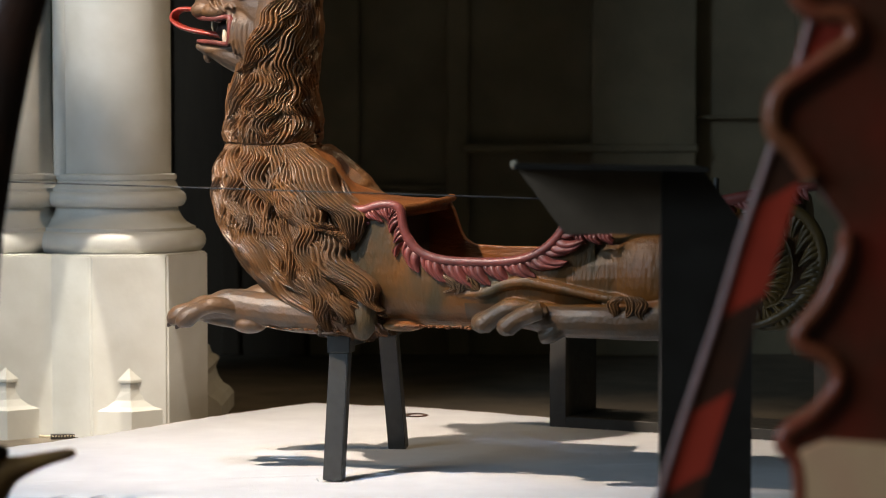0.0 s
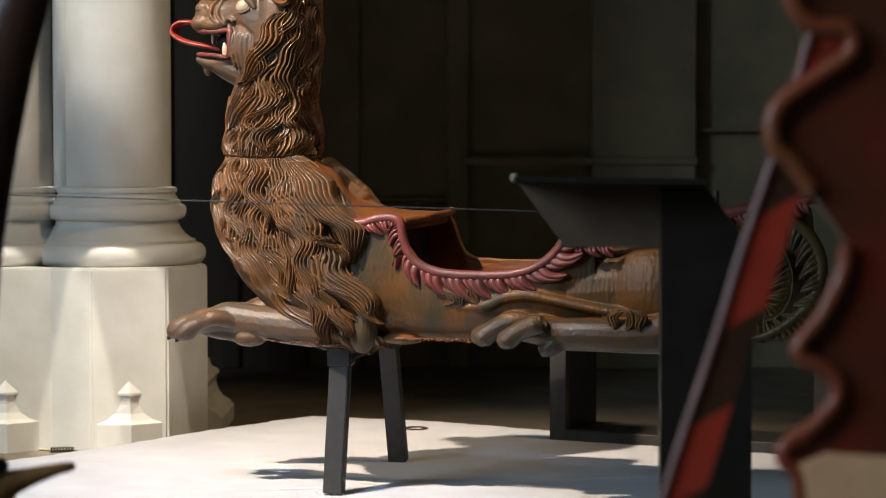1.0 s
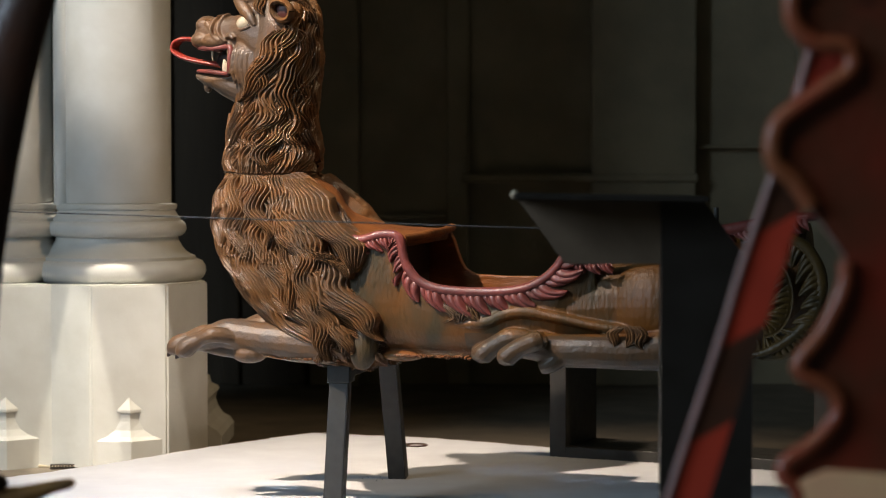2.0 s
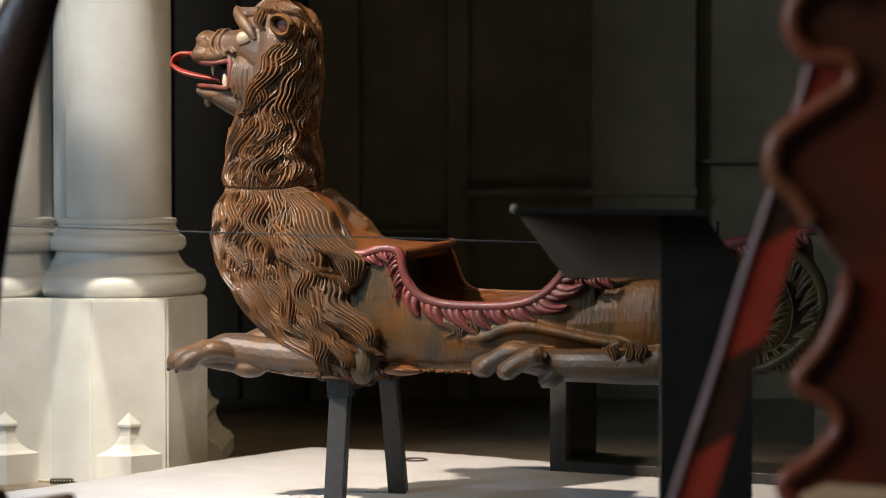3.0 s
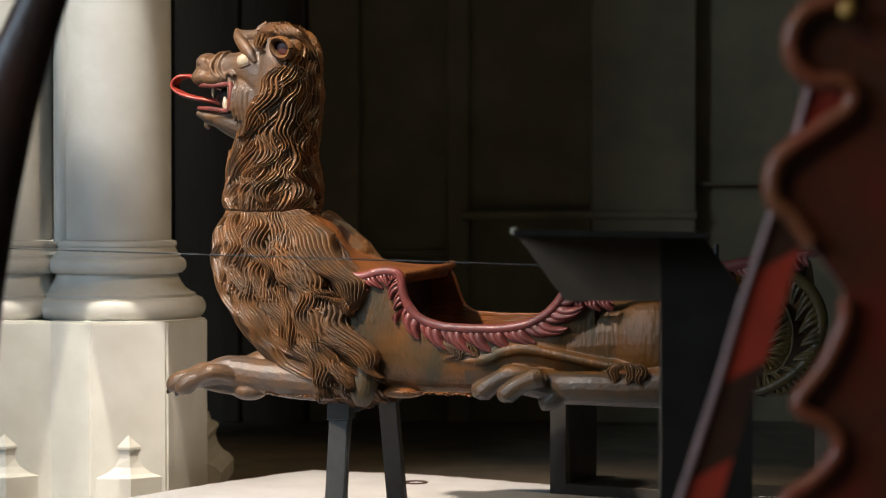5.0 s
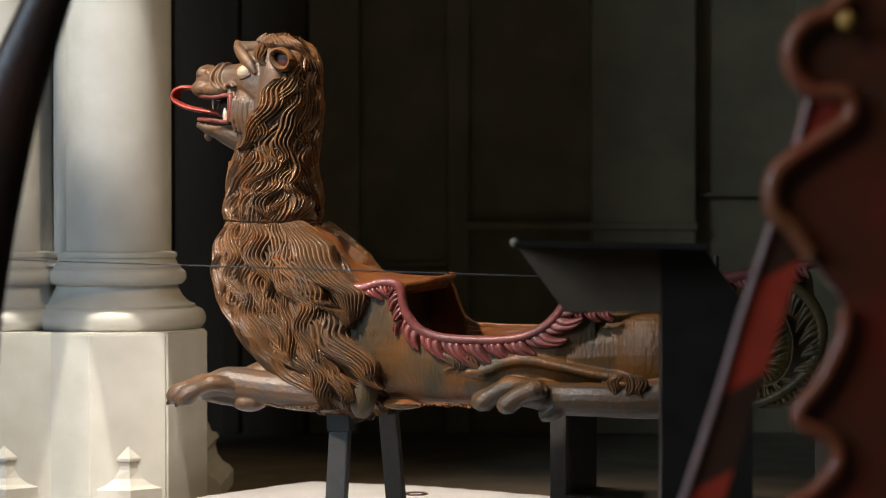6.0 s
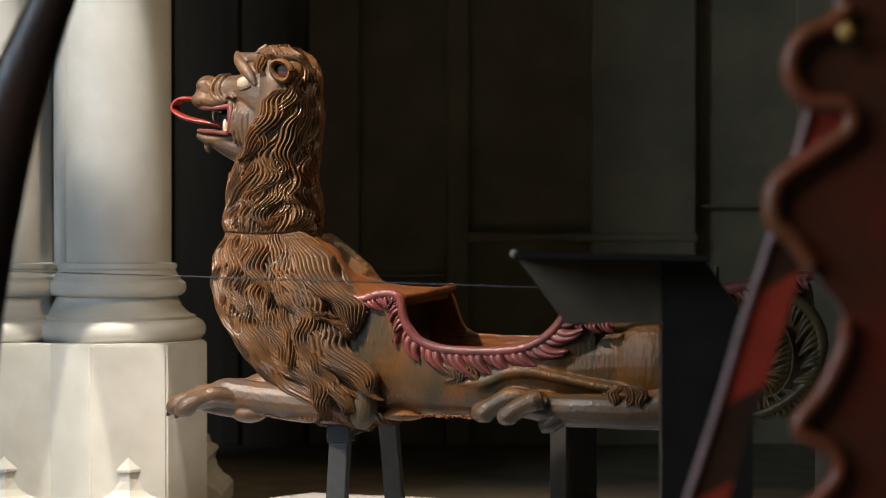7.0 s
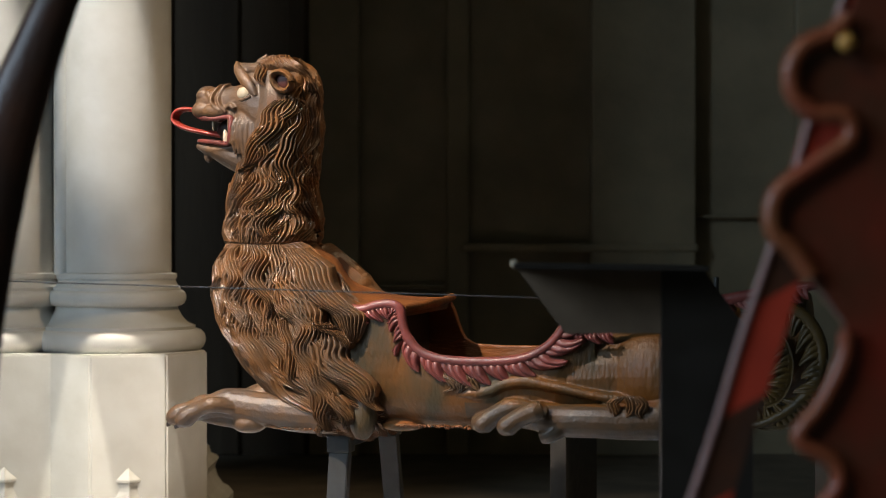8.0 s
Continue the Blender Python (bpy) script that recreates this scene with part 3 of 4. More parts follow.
def lock(bm, rnd, surface, u0, v0, length, drift, width, strands=6, steps=16, lift=0.012, mat=2, amp=0.013):
    """A wavy lock of strands that hangs from (u0, v0) of a surface in metres and narrows to a curled tip.
    The waves follow one field over the whole mane, so that neighbours run side by side."""
    curl = rnd.choice((-1, 1)) * rnd.uniform(0.008, 0.04)
    ph0 = rnd.uniform(-0.9, 0.9)
    amp *= rnd.uniform(0.55, 1.5)
    lam = rnd.uniform(0.10, 0.135)
    for k in range(strands):
        e = (k + 0.5) / strands * 2 - 1
        pts, nor, rad = [], [], []
        thick, wob = rnd.uniform(0.75, 1.2), rnd.uniform(0, 6.28)
        ln = length * (1 - 0.14 * abs(e) + rnd.uniform(-0.04, 0.04))
        for i in range(steps + 1):
            t = i / steps
            v = v0 - ln * t
            env = (0.85 + 0.3 * math.sin(math.pi * min(t * 1.2, 1))) * (1 - max(0, t - 0.62) / 0.38 * 0.72)
            ph = 6.28 * v / lam + 3.2 * noise.noise(Vector((u0 * 5, v * 3, 7))) + ph0
            off = e * width / 2 * env + amp * min(1, t * 4) * math.sin(ph) + 0.0016 * math.sin(14 * t + wob) + drift * t + curl * max(0, t - 0.7) ** 2 / 0.09
            p, n = surface(u0 + off, v)
            h = lift * (0.05 + 0.95 * math.sin(math.pi * min(1, 0.08 + t * 0.9)) ** 0.8) * (1 - 1.0 * e * e)
            pts.append(p + n * h)
            nor.append(n)
            rad.append(thick * width / strands * 0.50 * env * (0.6 if t < 0.05 else 1) * (1 - 0.6 * max(0, t - 0.8) / 0.2))
        ridge(bm, pts, nor, rad, mat)


SEAM = 1.062
# locks of the breast and shoulder below the joint, then of the neck and head above it: width, lift, strands, and points seen from the side
LOW_LOCKS = [(0.055, 0.016, 6, [(-0.63, 1.06), (-0.67, 1.00), (-0.685, 0.93), (-0.667, 0.865), (-0.636, 0.80)]),
             (0.055, 0.020, 6, [(-0.615, 1.06), (-0.636, 0.997), (-0.618, 0.94), (-0.627, 0.88), (-0.60, 0.82), (-0.565, 0.755)]),
             (0.062, 0.020, 7, [(-0.63, 0.82), (-0.574, 0.725), (-0.512, 0.65), (-0.468, 0.605)]),
             (0.062, 0.022, 7, [(-0.574, 0.84), (-0.556, 0.74), (-0.505, 0.68), (-0.45, 0.615)]),
             (0.066, 0.024, 7, [(-0.512, 0.82), (-0.486, 0.756), (-0.442, 0.69), (-0.406, 0.606)]),
             (0.062, 0.028, 7, [(-0.442, 0.84), (-0.424, 0.765), (-0.433, 0.69), (-0.389, 0.60)]),
             (0.060, 0.026, 7, [(-0.495, 1.06), (-0.49, 0.997), (-0.477, 0.93), (-0.46, 0.86), (-0.45, 0.80)]),
             (0.066, 0.034, 7, [(-0.557, 1.06), (-0.534, 0.997), (-0.543, 0.94), (-0.504, 0.88), (-0.508, 0.825)]),
             (0.105, 0.036, 7, [(-0.41, 0.81), (-0.354, 0.72), (-0.292, 0.655), (-0.22, 0.62), (-0.168, 0.57), (-0.13, 0.545)]),
             (0.10, 0.036, 7, [(-0.31, 0.785), (-0.30, 0.715), (-0.24, 0.665), (-0.195, 0.62), (-0.165, 0.57)]),
             (0.074, 0.040, 8, [(-0.468, 0.93), (-0.442, 0.855), (-0.38, 0.80), (-0.38, 0.725), (-0.345, 0.655), (-0.292, 0.59), (-0.283, 0.525)]),
             (0.066, 0.040, 7, [(-0.389, 0.69), (-0.362, 0.625), (-0.318, 0.575), (-0.327, 0.515), (-0.322, 0.475)]),
             (0.060, 0.036, 6, [(-0.31, 0.625), (-0.265, 0.556), (-0.24, 0.50)]),
             (0.10, 0.040, 8, [(-0.451, 0.99), (-0.433, 0.915), (-0.38, 0.85), (-0.345, 0.805), (-0.265, 0.78), (-0.245, 0.735)]),
             (0.125, 0.046, 10, [(-0.442, 1.05), (-0.389, 0.997), (-0.354, 0.947), (-0.31, 0.88), (-0.24, 0.84), (-0.215, 0.79), (-0.225, 0.755)])]
HIGH_LOCKS = [(0.055, 0.020, 6, [(-0.55, 1.29), (-0.57, 1.23), (-0.612, 1.183), (-0.645, 1.11)]),
              (0.050, 0.016, 6, [(-0.60, 1.29), (-0.615, 1.23), (-0.63, 1.183), (-0.655, 1.13)]),
              (0.060, 0.022, 7, [(-0.505, 1.29), (-0.513, 1.22), (-0.563, 1.168), (-0.555, 1.10)]),
              (0.060, 0.024, 7, [(-0.47, 1.20), (-0.53, 1.137), (-0.52, 1.068)]),
              (0.060, 0.026, 7, [(-0.455, 1.19), (-0.43, 1.137), (-0.455, 1.07)]),
              (0.060, 0.022, 7, [(-0.405, 1.21), (-0.39, 1.15), (-0.36, 1.10)]),
              (0.058, 0.016, 7, [(-0.368, 1.47), (-0.372, 1.40), (-0.397, 1.323), (-0.372, 1.26), (-0.389, 1.20), (-0.365, 1.137)]),
              (0.058, 0.018, 7, [(-0.39, 1.534), (-0.405, 1.448), (-0.422, 1.378), (-0.405, 1.308), (-0.438, 1.245), (-0.472, 1.199)]),
              (0.062, 0.024, 7, [(-0.42, 1.495), (-0.438, 1.417), (-0.472, 1.355), (-0.455, 1.29), (-0.488, 1.245), (-0.497, 1.222)]),
              (0.062, 0.028, 7, [(-0.438, 1.526), (-0.472, 1.463), (-0.53, 1.393), (-0.538, 1.34), (-0.58, 1.293)]),
              (0.074, 0.032, 8, [(-0.465, 1.520), (-0.495, 1.463), (-0.528, 1.40), (-0.545, 1.347), (-0.575, 1.310), (-0.605, 1.292)]),
              (0.050, 0.018, 5, [(-0.53, 1.648), (-0.47, 1.632), (-0.415, 1.585), (-0.395, 1.52)]),
              (0.050, 0.018, 5, [(-0.47, 1.645), (-0.41, 1.61), (-0.375, 1.55), (-0.365, 1.47)]),
              (0.045, 0.016, 4, [(-0.45, 1.535), (-0.425, 1.50), (-0.44, 1.465), (-0.425, 1.44)])]


def flank_edge(z):
    """How far back the mane reaches over the side."""
    return np.interp(z, [0.46, 0.54, 0.62, 0.72, 0.76, 0.82, 0.88, 0.955, 1.05, 1.1, 1.7], [-0.14, -0.14, -0.18, -0.24, -0.22, -0.22, -0.28, -0.36, -0.40, -0.2, -0.2])


def face_edge(z):
    """Where the hair begins behind the face."""
    return np.interp(z, [1.25, 1.29, 1.33, 1.36, 1.46, 1.51, 1.54, 1.615, 1.625, 1.66], [-0.9, -0.66, -0.60, -0.565, -0.53, -0.48, -0.43, -0.43, -0.54, -0.55])


def mane(bm):
    rnd = random.Random(11)
    for side, rows, cols in ((1, 170, 70), (-1, 760, 620)):
        P, N, U, v = mane_sheet(side, rows, cols)
        seen = P[:, :, 0] + 0.4 * (side * -P[:, :, 1] + 0.2)
        hair = (seen < flank_edge(v)[:, None]) & (seen > face_edge(v)[:, None])
        sway = 0.012 * np.sin(6.28 * v / 0.105)[:, None]
        H = np.where(hair, 0.012 + ridges(U / 0.012 + 40 + sway / 0.012, rnd, 0.007), -0.02)
        # an even coat of locks in shingled rows, from the bottom up
        for r in range(14):
            z0 = 0.60 + 0.082 * r
            i = int(np.argmin(abs(v - z0)))
            u = rnd.uniform(-0.03, 0.0)
            while u < U[i, -1] + 0.01:
                at = float(np.interp(u, U[i], seen[i]))
                wd = rnd.uniform(0.046, 0.07)
                back = max(0.0, min(1.0, (at + 0.62) / 0.3))
                drift = 0.11 * back * max(0.0, min(1, (1.06 - z0) / 0.12)) - (0.05 * (1 - back) if z0 > 1.2 else 0.0) + rnd.uniform(-0.02, 0.02)
                ln = rnd.uniform(0.15, 0.22)
                if face_edge(z0) < at < flank_edge(z0) - 0.02:
                    mid = rnd.uniform(-0.012, 0.012)
                    low, high = (SEAM, 9.0) if z0 > SEAM + 0.02 else (0.0, SEAM)
                    comb(H, U, v, [(u, z0), (u + drift * 0.3 + mid, z0 - ln * 0.35), (u + drift * 0.7 - mid, z0 - ln * 0.7), (u + drift, z0 - ln)], wd, rnd.uniform(0.010, 0.026), rnd, rnd.choice((4, 4, 5)), 0.013, low, high)
                u += wd * rnd.uniform(0.6, 0.8)
        edge_limit = flank_edge(v)[:, None] + 0.015
        H = np.where((seen < edge_limit) & (seen > face_edge(v)[:, None] - 0.02), H, -0.02)
        for group, low, high in ((LOW_LOCKS, 0.0, SEAM), (HIGH_LOCKS, SEAM, 9.0)):
            for wd, lift, strands, pts in group:
                path = []
                for s, z in pts:
                    i = int(np.argmin(abs(v - z)))
                    k = int(np.argmin(seen[i]))
                    path.append((float(np.interp(s, seen[i, k:], U[i, k:])), z))
                comb(H, U, v, path, wd * 1.1, lift * 1.25, rnd, strands - 1, 0.011, low, high)
        line = np.abs(v[:, None] - SEAM - 0.004 * np.sin(U * 19))
        near = np.minimum(1, 0.35 + line / 0.035)
        H = np.where(H > 0.008, 0.008 + (H - 0.008) * near, H)
        H = np.where((line < 0.0018) & (H > -0.019), np.minimum(H, 0.004), H)
        add_sheet(bm, P, N, H, 2)
    # the long locks that fall over the shoulder and the foreleg
    s, z = np.linspace(-0.48, -0.06, 320), np.linspace(0.445, 1.06, 400)
    S, Z = np.meshgrid(s, z)
    P = np.stack([S, np.interp(Z, [0.445, 0.64, 0.84, 0.95, 1.06], [-0.196, -0.208, -0.202, -0.188, -0.15]), Z], axis=2)
    H = np.full(S.shape, -0.02)
    for wd, lift, strands, pts in LOW_LOCKS[8:]:
        comb(H, S, z, pts, wd * 1.1, lift * 0.85, rnd, strands - 1, 0.010)
    add_sheet(bm, P, np.broadcast_to(np.array((0.0, -1.0, 0.0)), P.shape), H, 2)


core = lion_core()
lion = bmesh.new()
lion.from_mesh(core)
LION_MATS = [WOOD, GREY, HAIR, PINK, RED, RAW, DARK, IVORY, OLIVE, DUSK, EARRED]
for f in lion.faces:
    c, n = f.calc_center_median(), f.normal
    f.material_index = 0
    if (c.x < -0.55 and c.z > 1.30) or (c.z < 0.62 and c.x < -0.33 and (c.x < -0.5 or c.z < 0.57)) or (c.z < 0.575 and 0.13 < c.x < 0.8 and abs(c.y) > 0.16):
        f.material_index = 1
    # hind legs take the dimmed copy of the grey-brown paint
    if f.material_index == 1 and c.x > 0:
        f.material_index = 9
    if f.material_index:
        continue
    if c.x < -0.41 or (c.x < -0.27 and c.z < 0.86):
        f.material_index = 2
    elif c.x < 0.03 and c.z > 0.845 and abs(c.y) < 0.24:
        f.material_index = 5
    elif -0.22 < c.x < 0.47 and c.z > 0.5 and abs(c.y) < 0.2 and (Vector((0, -c.y, 0.1)).dot(n) > 0):
        f.material_index = 5
extra = bmesh.new()

# near-black bulkhead under the deck: the hollow's shade put into its colour
box(extra, (-0.115, -0.16, 0.58), (-0.095, 0.15, 0.862), mat=6)
# thick worn lip along the end of the deck, chipped wood along the belly
tube(extra, [(-0.070, -0.190, 0.862, 0.012, 0.013), (-0.045, -0.10, 0.868, 0.014, 0.014), (-0.030, 0.0, 0.876, 0.014, 0.015), (-0.026, 0.10, 0.880, 0.013, 0.013), (-0.032, 0.195, 0.888, 0.016, 0.013)], 10, 4, mat=5, up=(0, 0, 1))
chip = random.Random(21)
for k in range(60):
    c = -0.10 + 0.26 * k / 60 + chip.uniform(-0.004, 0.004)
    ball(extra, (c, -0.150 - 0.02 * chip.random(), 0.497 + chip.uniform(-0.004, 0.003)), (chip.uniform(0.004, 0.010), 0.010, chip.uniform(0.002, 0.005)), mat=5, seg=6)
for k in range(46):
    c = -0.53 + 0.25 * k / 46
    ball(extra, (c, -0.170 - 0.02 * chip.random(), 0.482 - 0.006 * (c + 0.53) / 0.25 + chip.uniform(-0.003, 0.003)), (chip.uniform(0.004, 0.009), 0.012, chip.uniform(0.002, 0.005)), mat=chip.choice((1, 5, 9)), seg=6)
# mouth: dark throat, lips, tongue and teeth
ball(extra, (-0.70, 0, 1.43), (0.075, 0.06, 0.045), mat=6)
for sgn in (-1, 1):
    tube(extra, [(-0.835, 0.02 * sgn, 1.483, 0.008), (-0.81, 0.055 * sgn, 1.473, 0.009), (-0.76, 0.074 * sgn, 1.468, 0.009), (-0.71, 0.08 * sgn, 1.472, 0.009), (-0.69, 0.088 * sgn, 1.465, 0.01), (-0.69, 0.094 * sgn, 1.43, 0.009), (-0.695, 0.088 * sgn, 1.395, 0.009), (-0.71, 0.08 * sgn, 1.385, 0.008), (-0.76, 0.066 * sgn, 1.392, 0.008), (-0.82, 0.04 * sgn, 1.397, 0.007), (-0.84, 0.0, 1.398, 0.006)], 8, 4, mat=3)
    tube(extra, [(-0.715, 0.066 * sgn, 1.39, 0.012), (-0.718, 0.066 * sgn, 1.412, 0.011), (-0.722, 0.066 * sgn, 1.432, 0.003)], 8, 3, mat=7)
    tube(extra, [(-0.765, 0.055 * sgn, 1.47, 0.006), (-0.767, 0.055 * sgn, 1.445, 0.005), (-0.765, 0.055 * sgn, 1.428, 0.0015)], 8, 3, mat=7)
    # eyes with dark lids, ears
    ball(extra, (-0.643, 0.090 * sgn, 1.546), (0.025, 0.016, 0.022), mat=7)
    tube(extra, [(-0.675, 0.080 * sgn, 1.536, 0.005), (-0.648, 0.098 * sgn, 1.525, 0.006), (-0.615, 0.104 * sgn, 1.536, 0.006)], 8, 4, mat=1)
    ear, ew, es = [], (0.126 if sgn < 0 else 0.09), (-0.497 if sgn < 0 else -0.55)
    for k in range(17):
        a = 2 * math.pi * k / 16
        ear.append((es + 0.036 * math.cos(a), ew * sgn + 0.010 * sgn * math.cos(a), 1.584 + 0.030 * math.sin(a) * (0.85 if math.sin(a) > 0 else 1.15) - 0.008 * math.cos(a), 0.010, 0.022))
    tube(extra, ear, 8, 2, mat=2)
    ball(extra, (es + 0.003, (ew - 0.016) * sgn, 1.584), (0.033, 0.010, 0.028), mat=10)
    ball(extra, (es, (ew - 0.045) * sgn, 1.578), (0.054, 0.026, 0.050), mat=2)
tube(extra, [(-0.70, 0, 1.40, 0.011, 0.032), (-0.77, 0, 1.418, 0.01, 0.033), (-0.85, 0, 1.432, 0.009, 0.033), (-0.90, 0, 1.447, 0.009, 0.033), (-0.926, 0, 1.468, 0.009, 0.032), (-0.922, 0, 1.49, 0.009, 0.031), (-0.90, 0, 1.503, 0.009, 0.03), (-0.865, 0, 1.503, 0.008, 0.026), (-0.84, 0, 1.495, 0.006, 0.02)], 14, 5, mat=4)
# claws
for s, w, z, d in ((-0.885, -0.15, 0.484, 1), (-0.825, -0.218, 0.484, 1)):
    tube(extra, [(s + 0.016, w, z + 0.006, 0.009), (s + 0.002, w, z - 0.004, 0.008), (s - 0.003, w, z - 0.012, 0.003)], 8, 3, mat=6)

trnd = random.Random(3)
# carved rim of the seat with acanthus leaves
RIM = [(-0.245, 0.862), (-0.20, 0.858), (-0.15, 0.872), (-0.105, 0.876), (-0.075, 0.862), (-0.065, 0.815), (-0.05, 0.775), (-0.015, 0.735), (0.04, 0.712), (0.11, 0.703), (0.24, 0.703), (0.33, 0.717), (0.39, 0.747), (0.432, 0.787), (0.46, 0.83), (0.48, 0.85)]
tube(extra, [(s, -0.206, z, 0.0155, 0.0155) for s, z in RIM], 14, 6, mat=3)


def acanthus(bm, path, deep, pitch, mat, face, flip=1):
    """A band of overlapping acanthus lobes that hangs from a curve on the side."""
    line = np.array(smooth_path(path, 10))
    run = np.concatenate([[0], np.cumsum(np.linalg.norm(np.diff(line, axis=0), axis=1))])
    a = np.linspace(0, run[-1], int(run[-1] / 0.0016))
    d = np.linspace(-0.2, 1.05, 44)
    px, pz = np.interp(a, run, line[:, 0]), np.interp(a, run, line[:, 1])
    tx, tz = np.gradient(px), np.gradient(pz)
    ln = np.hypot(tx, tz)
    nx, nz = flip * tz / ln, -flip * tx / ln
    A, D = np.meshgrid(a, d)
    slant = A - (0.15 * D + 0.75 * D * D) * deep
    k = np.floor(slant / pitch)
    fr = slant / pitch - k
    size = 0.78 + 0.22 * np.sin(k * 2.4) ** 2
    lobe = np.sqrt(np.maximum(0, 1 - (2 * fr - 0.9) ** 2 * 0.8)) * size
    veins = np.abs(np.sin(np.pi * (fr * 3 + 0.8 * D)))
    inside = D < lobe
    h = 0.004 + 0.016 * np.sin(np.pi * np.clip(0.12 + 0.8 * D / np.maximum(lobe, 0.05), 0, 1)) * (0.55 + 0.45 * np.sin(np.pi * fr) ** 0.5) - 0.0065 * (1 - veins ** 0.6) * (D > 0.02) + 0.006 * np.sin(np.pi * fr) * D * D
    h = np.where(inside, h, -0.02)
    P = np.stack([px + nx * D * deep, np.full(A.shape, face), pz + nz * D * deep], axis=2)
    add_sheet(bm, P, np.broadcast_to(np.array((0.0, -1.0, 0.0)), P.shape), h, mat)


acanthus(extra, RIM[:7], 0.062, 0.044, 3, -0.2025)
acanthus(extra, RIM[6:], 0.078, 0.066, 3, -0.2025)
acanthus(extra, [(0.47, 0.80), (0.52, 0.795), (0.60, 0.80)], 0.04, 0.04, 3, -0.194)
tube(extra, [(0.48, -0.19, 0.84, 0.014), (0.7, -0.19, 0.862, 0.016), (0.95, -0.18, 0.90, 0.018), (1.10, -0.15, 0.93, 0.02), (1.2, -0.12, 0.94, 0.012)], 10, 4, mat=3)
acanthus(extra, [(0.90, 0.895), (1.0, 0.91), (1.10, 0.925), (1.18, 0.935)], 0.055, 0.05, 3, -0.17)
# tufts of hair on the belly, on the heel and the scrolls of the tail


def side_surface(depth):
    def f(u, v):
        return Vector((u, depth, v)), Vector((0, -1, 0.0))
    return f


for s0, z0, dr in ((0.07, 0.665, 0.03), (0.10, 0.66, 0.05), (0.14, 0.66, 0.06)):
    lock(extra, trnd, side_surface(-0.204), s0, z0, 0.06, dr, 0.045, 5, 10, 0.006, mat=1)
for s0, dr in ((0.635, -0.03), (0.655, 0.0), (0.675, 0.04)):
    lock(extra, trnd, side_surface(-0.235), s0, 0.61, 0.08, dr, 0.035, 4, 10, 0.012, mat=2)
tube(extra, [(0.98, -0.17, 0.875, 0.014), (1.08, -0.17, 0.885, 0.016), (1.17, -0.16, 0.85, 0.018), (1.215, -0.15, 0.76, 0.02), (1.20, -0.15, 0.66, 0.02), (1.13, -0.16, 0.58, 0.018), (1.05, -0.17, 0.535, 0.012), (0.97, -0.17, 0.52, 0.006)], 10, 5, mat=8)
acanthus(extra, [(1.07 + 0.15 * math.cos(1.6 - 0.3 * k), 0.71 + 0.185 * math.sin(1.6 - 0.3 * k)) for k in range(13)], 0.075, 0.062, 8, -0.155)
acanthus(extra, [(1.05 + 0.075 * math.cos(1.6 - 0.35 * k), 0.70 + 0.11 * math.sin(1.6 - 0.35 * k)) for k in range(10)], 0.06, 0.055, 8, -0.165)
extra_mesh = bpy.data.meshes.new("extra")
extra.to_mesh(extra_mesh)
extra.free()
lion.from_mesh(extra_mesh)
for s0, z0, ln, dr, wd in ((-0.60, 1.660, 0.10, 0.025, 0.042), (-0.565, 1.668, 0.06, 0.02, 0.045), (-0.53, 1.668, 0.05, 0.03, 0.045)):
    lock(lion, trnd, (lambda u, v: (Vector((u, -0.108 + 1.1 * max(0, v - 1.59), v)), Vector((-0.1, -0.9, 0.35)).normalized())), s0, z0, ln, dr, wd, 5, 14, 0.016)
bpy.data.meshes.remove(extra_mesh)
mane(lion)
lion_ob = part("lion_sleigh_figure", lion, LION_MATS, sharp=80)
lion_ob.matrix_world = pose(0, 7.0, 0.1, 0, 0, -17.7)
tagged(lion_ob, "antique carved and painted wooden lion sleigh body with open seat", "sleigh")


# ---- trestle under the figure ----
def bar(bm, a, b, w, d, side=(1, 0, 0), bevel=0.003):
    """A square bar from a to b, w wide along side and d deep."""
    a, b = Vector(a), Vector(b)
    t = (b - a).normalized()
    s = Vector(side)
    s = (s - t * s.dot(t)).normalized()
    n = t.cross(s)
    rings = [[p + s * (i * w / 2) + n * (j * d / 2) for i, j in ((-1, -1), (1, -1), (1, 1), (-1, 1))] for p in (a, b)]
    tmp = bmesh.new()
    skin(tmp, rings)
    if bevel:
        bmesh.ops.bevel(tmp, geom=tmp.edges[:], offset=bevel, segments=2, affect="EDGES")
    me = bpy.data.meshes.new("tmp")
    tmp.to_mesh(me)
    tmp.free()
    bm.from_mesh(me)
    bpy.data.meshes.remove(me)


def trestle():
    root = new("steel_trestle")
    root.matrix_world = pose(-0.268, 7.3, 0.1, 0, 0, -12.6)
    for sgn in (-1, 1):
        bm = bmesh.new()
        bar(bm, (0.032 if sgn > 0 else 0.005, 0.375 * sgn, 0.0), (0.012, 0.315 * sgn, 0.405), 0.062, 0.05)
        leg = part("leg", bm, STEEL, root, smooth=False)
        bm = bmesh.new()
        box(bm, (-0.024, 0.315 * sgn - 0.035, 0.403), (0.05, 0.315 * sgn + 0.035, 0.458), 0.003)
        part("cap", bm, STEEL, leg, smooth=False)
    bm = bmesh.new()
    box(bm, (-0.018, -0.28, 0.418), (0.044, 0.28, 0.455), 0.003)
    part("crossbar", bm, STEEL, root, smooth=False)
    return root


tagged(trestle(), "dark grey steel trestle standing on the snow felt", "trestle")


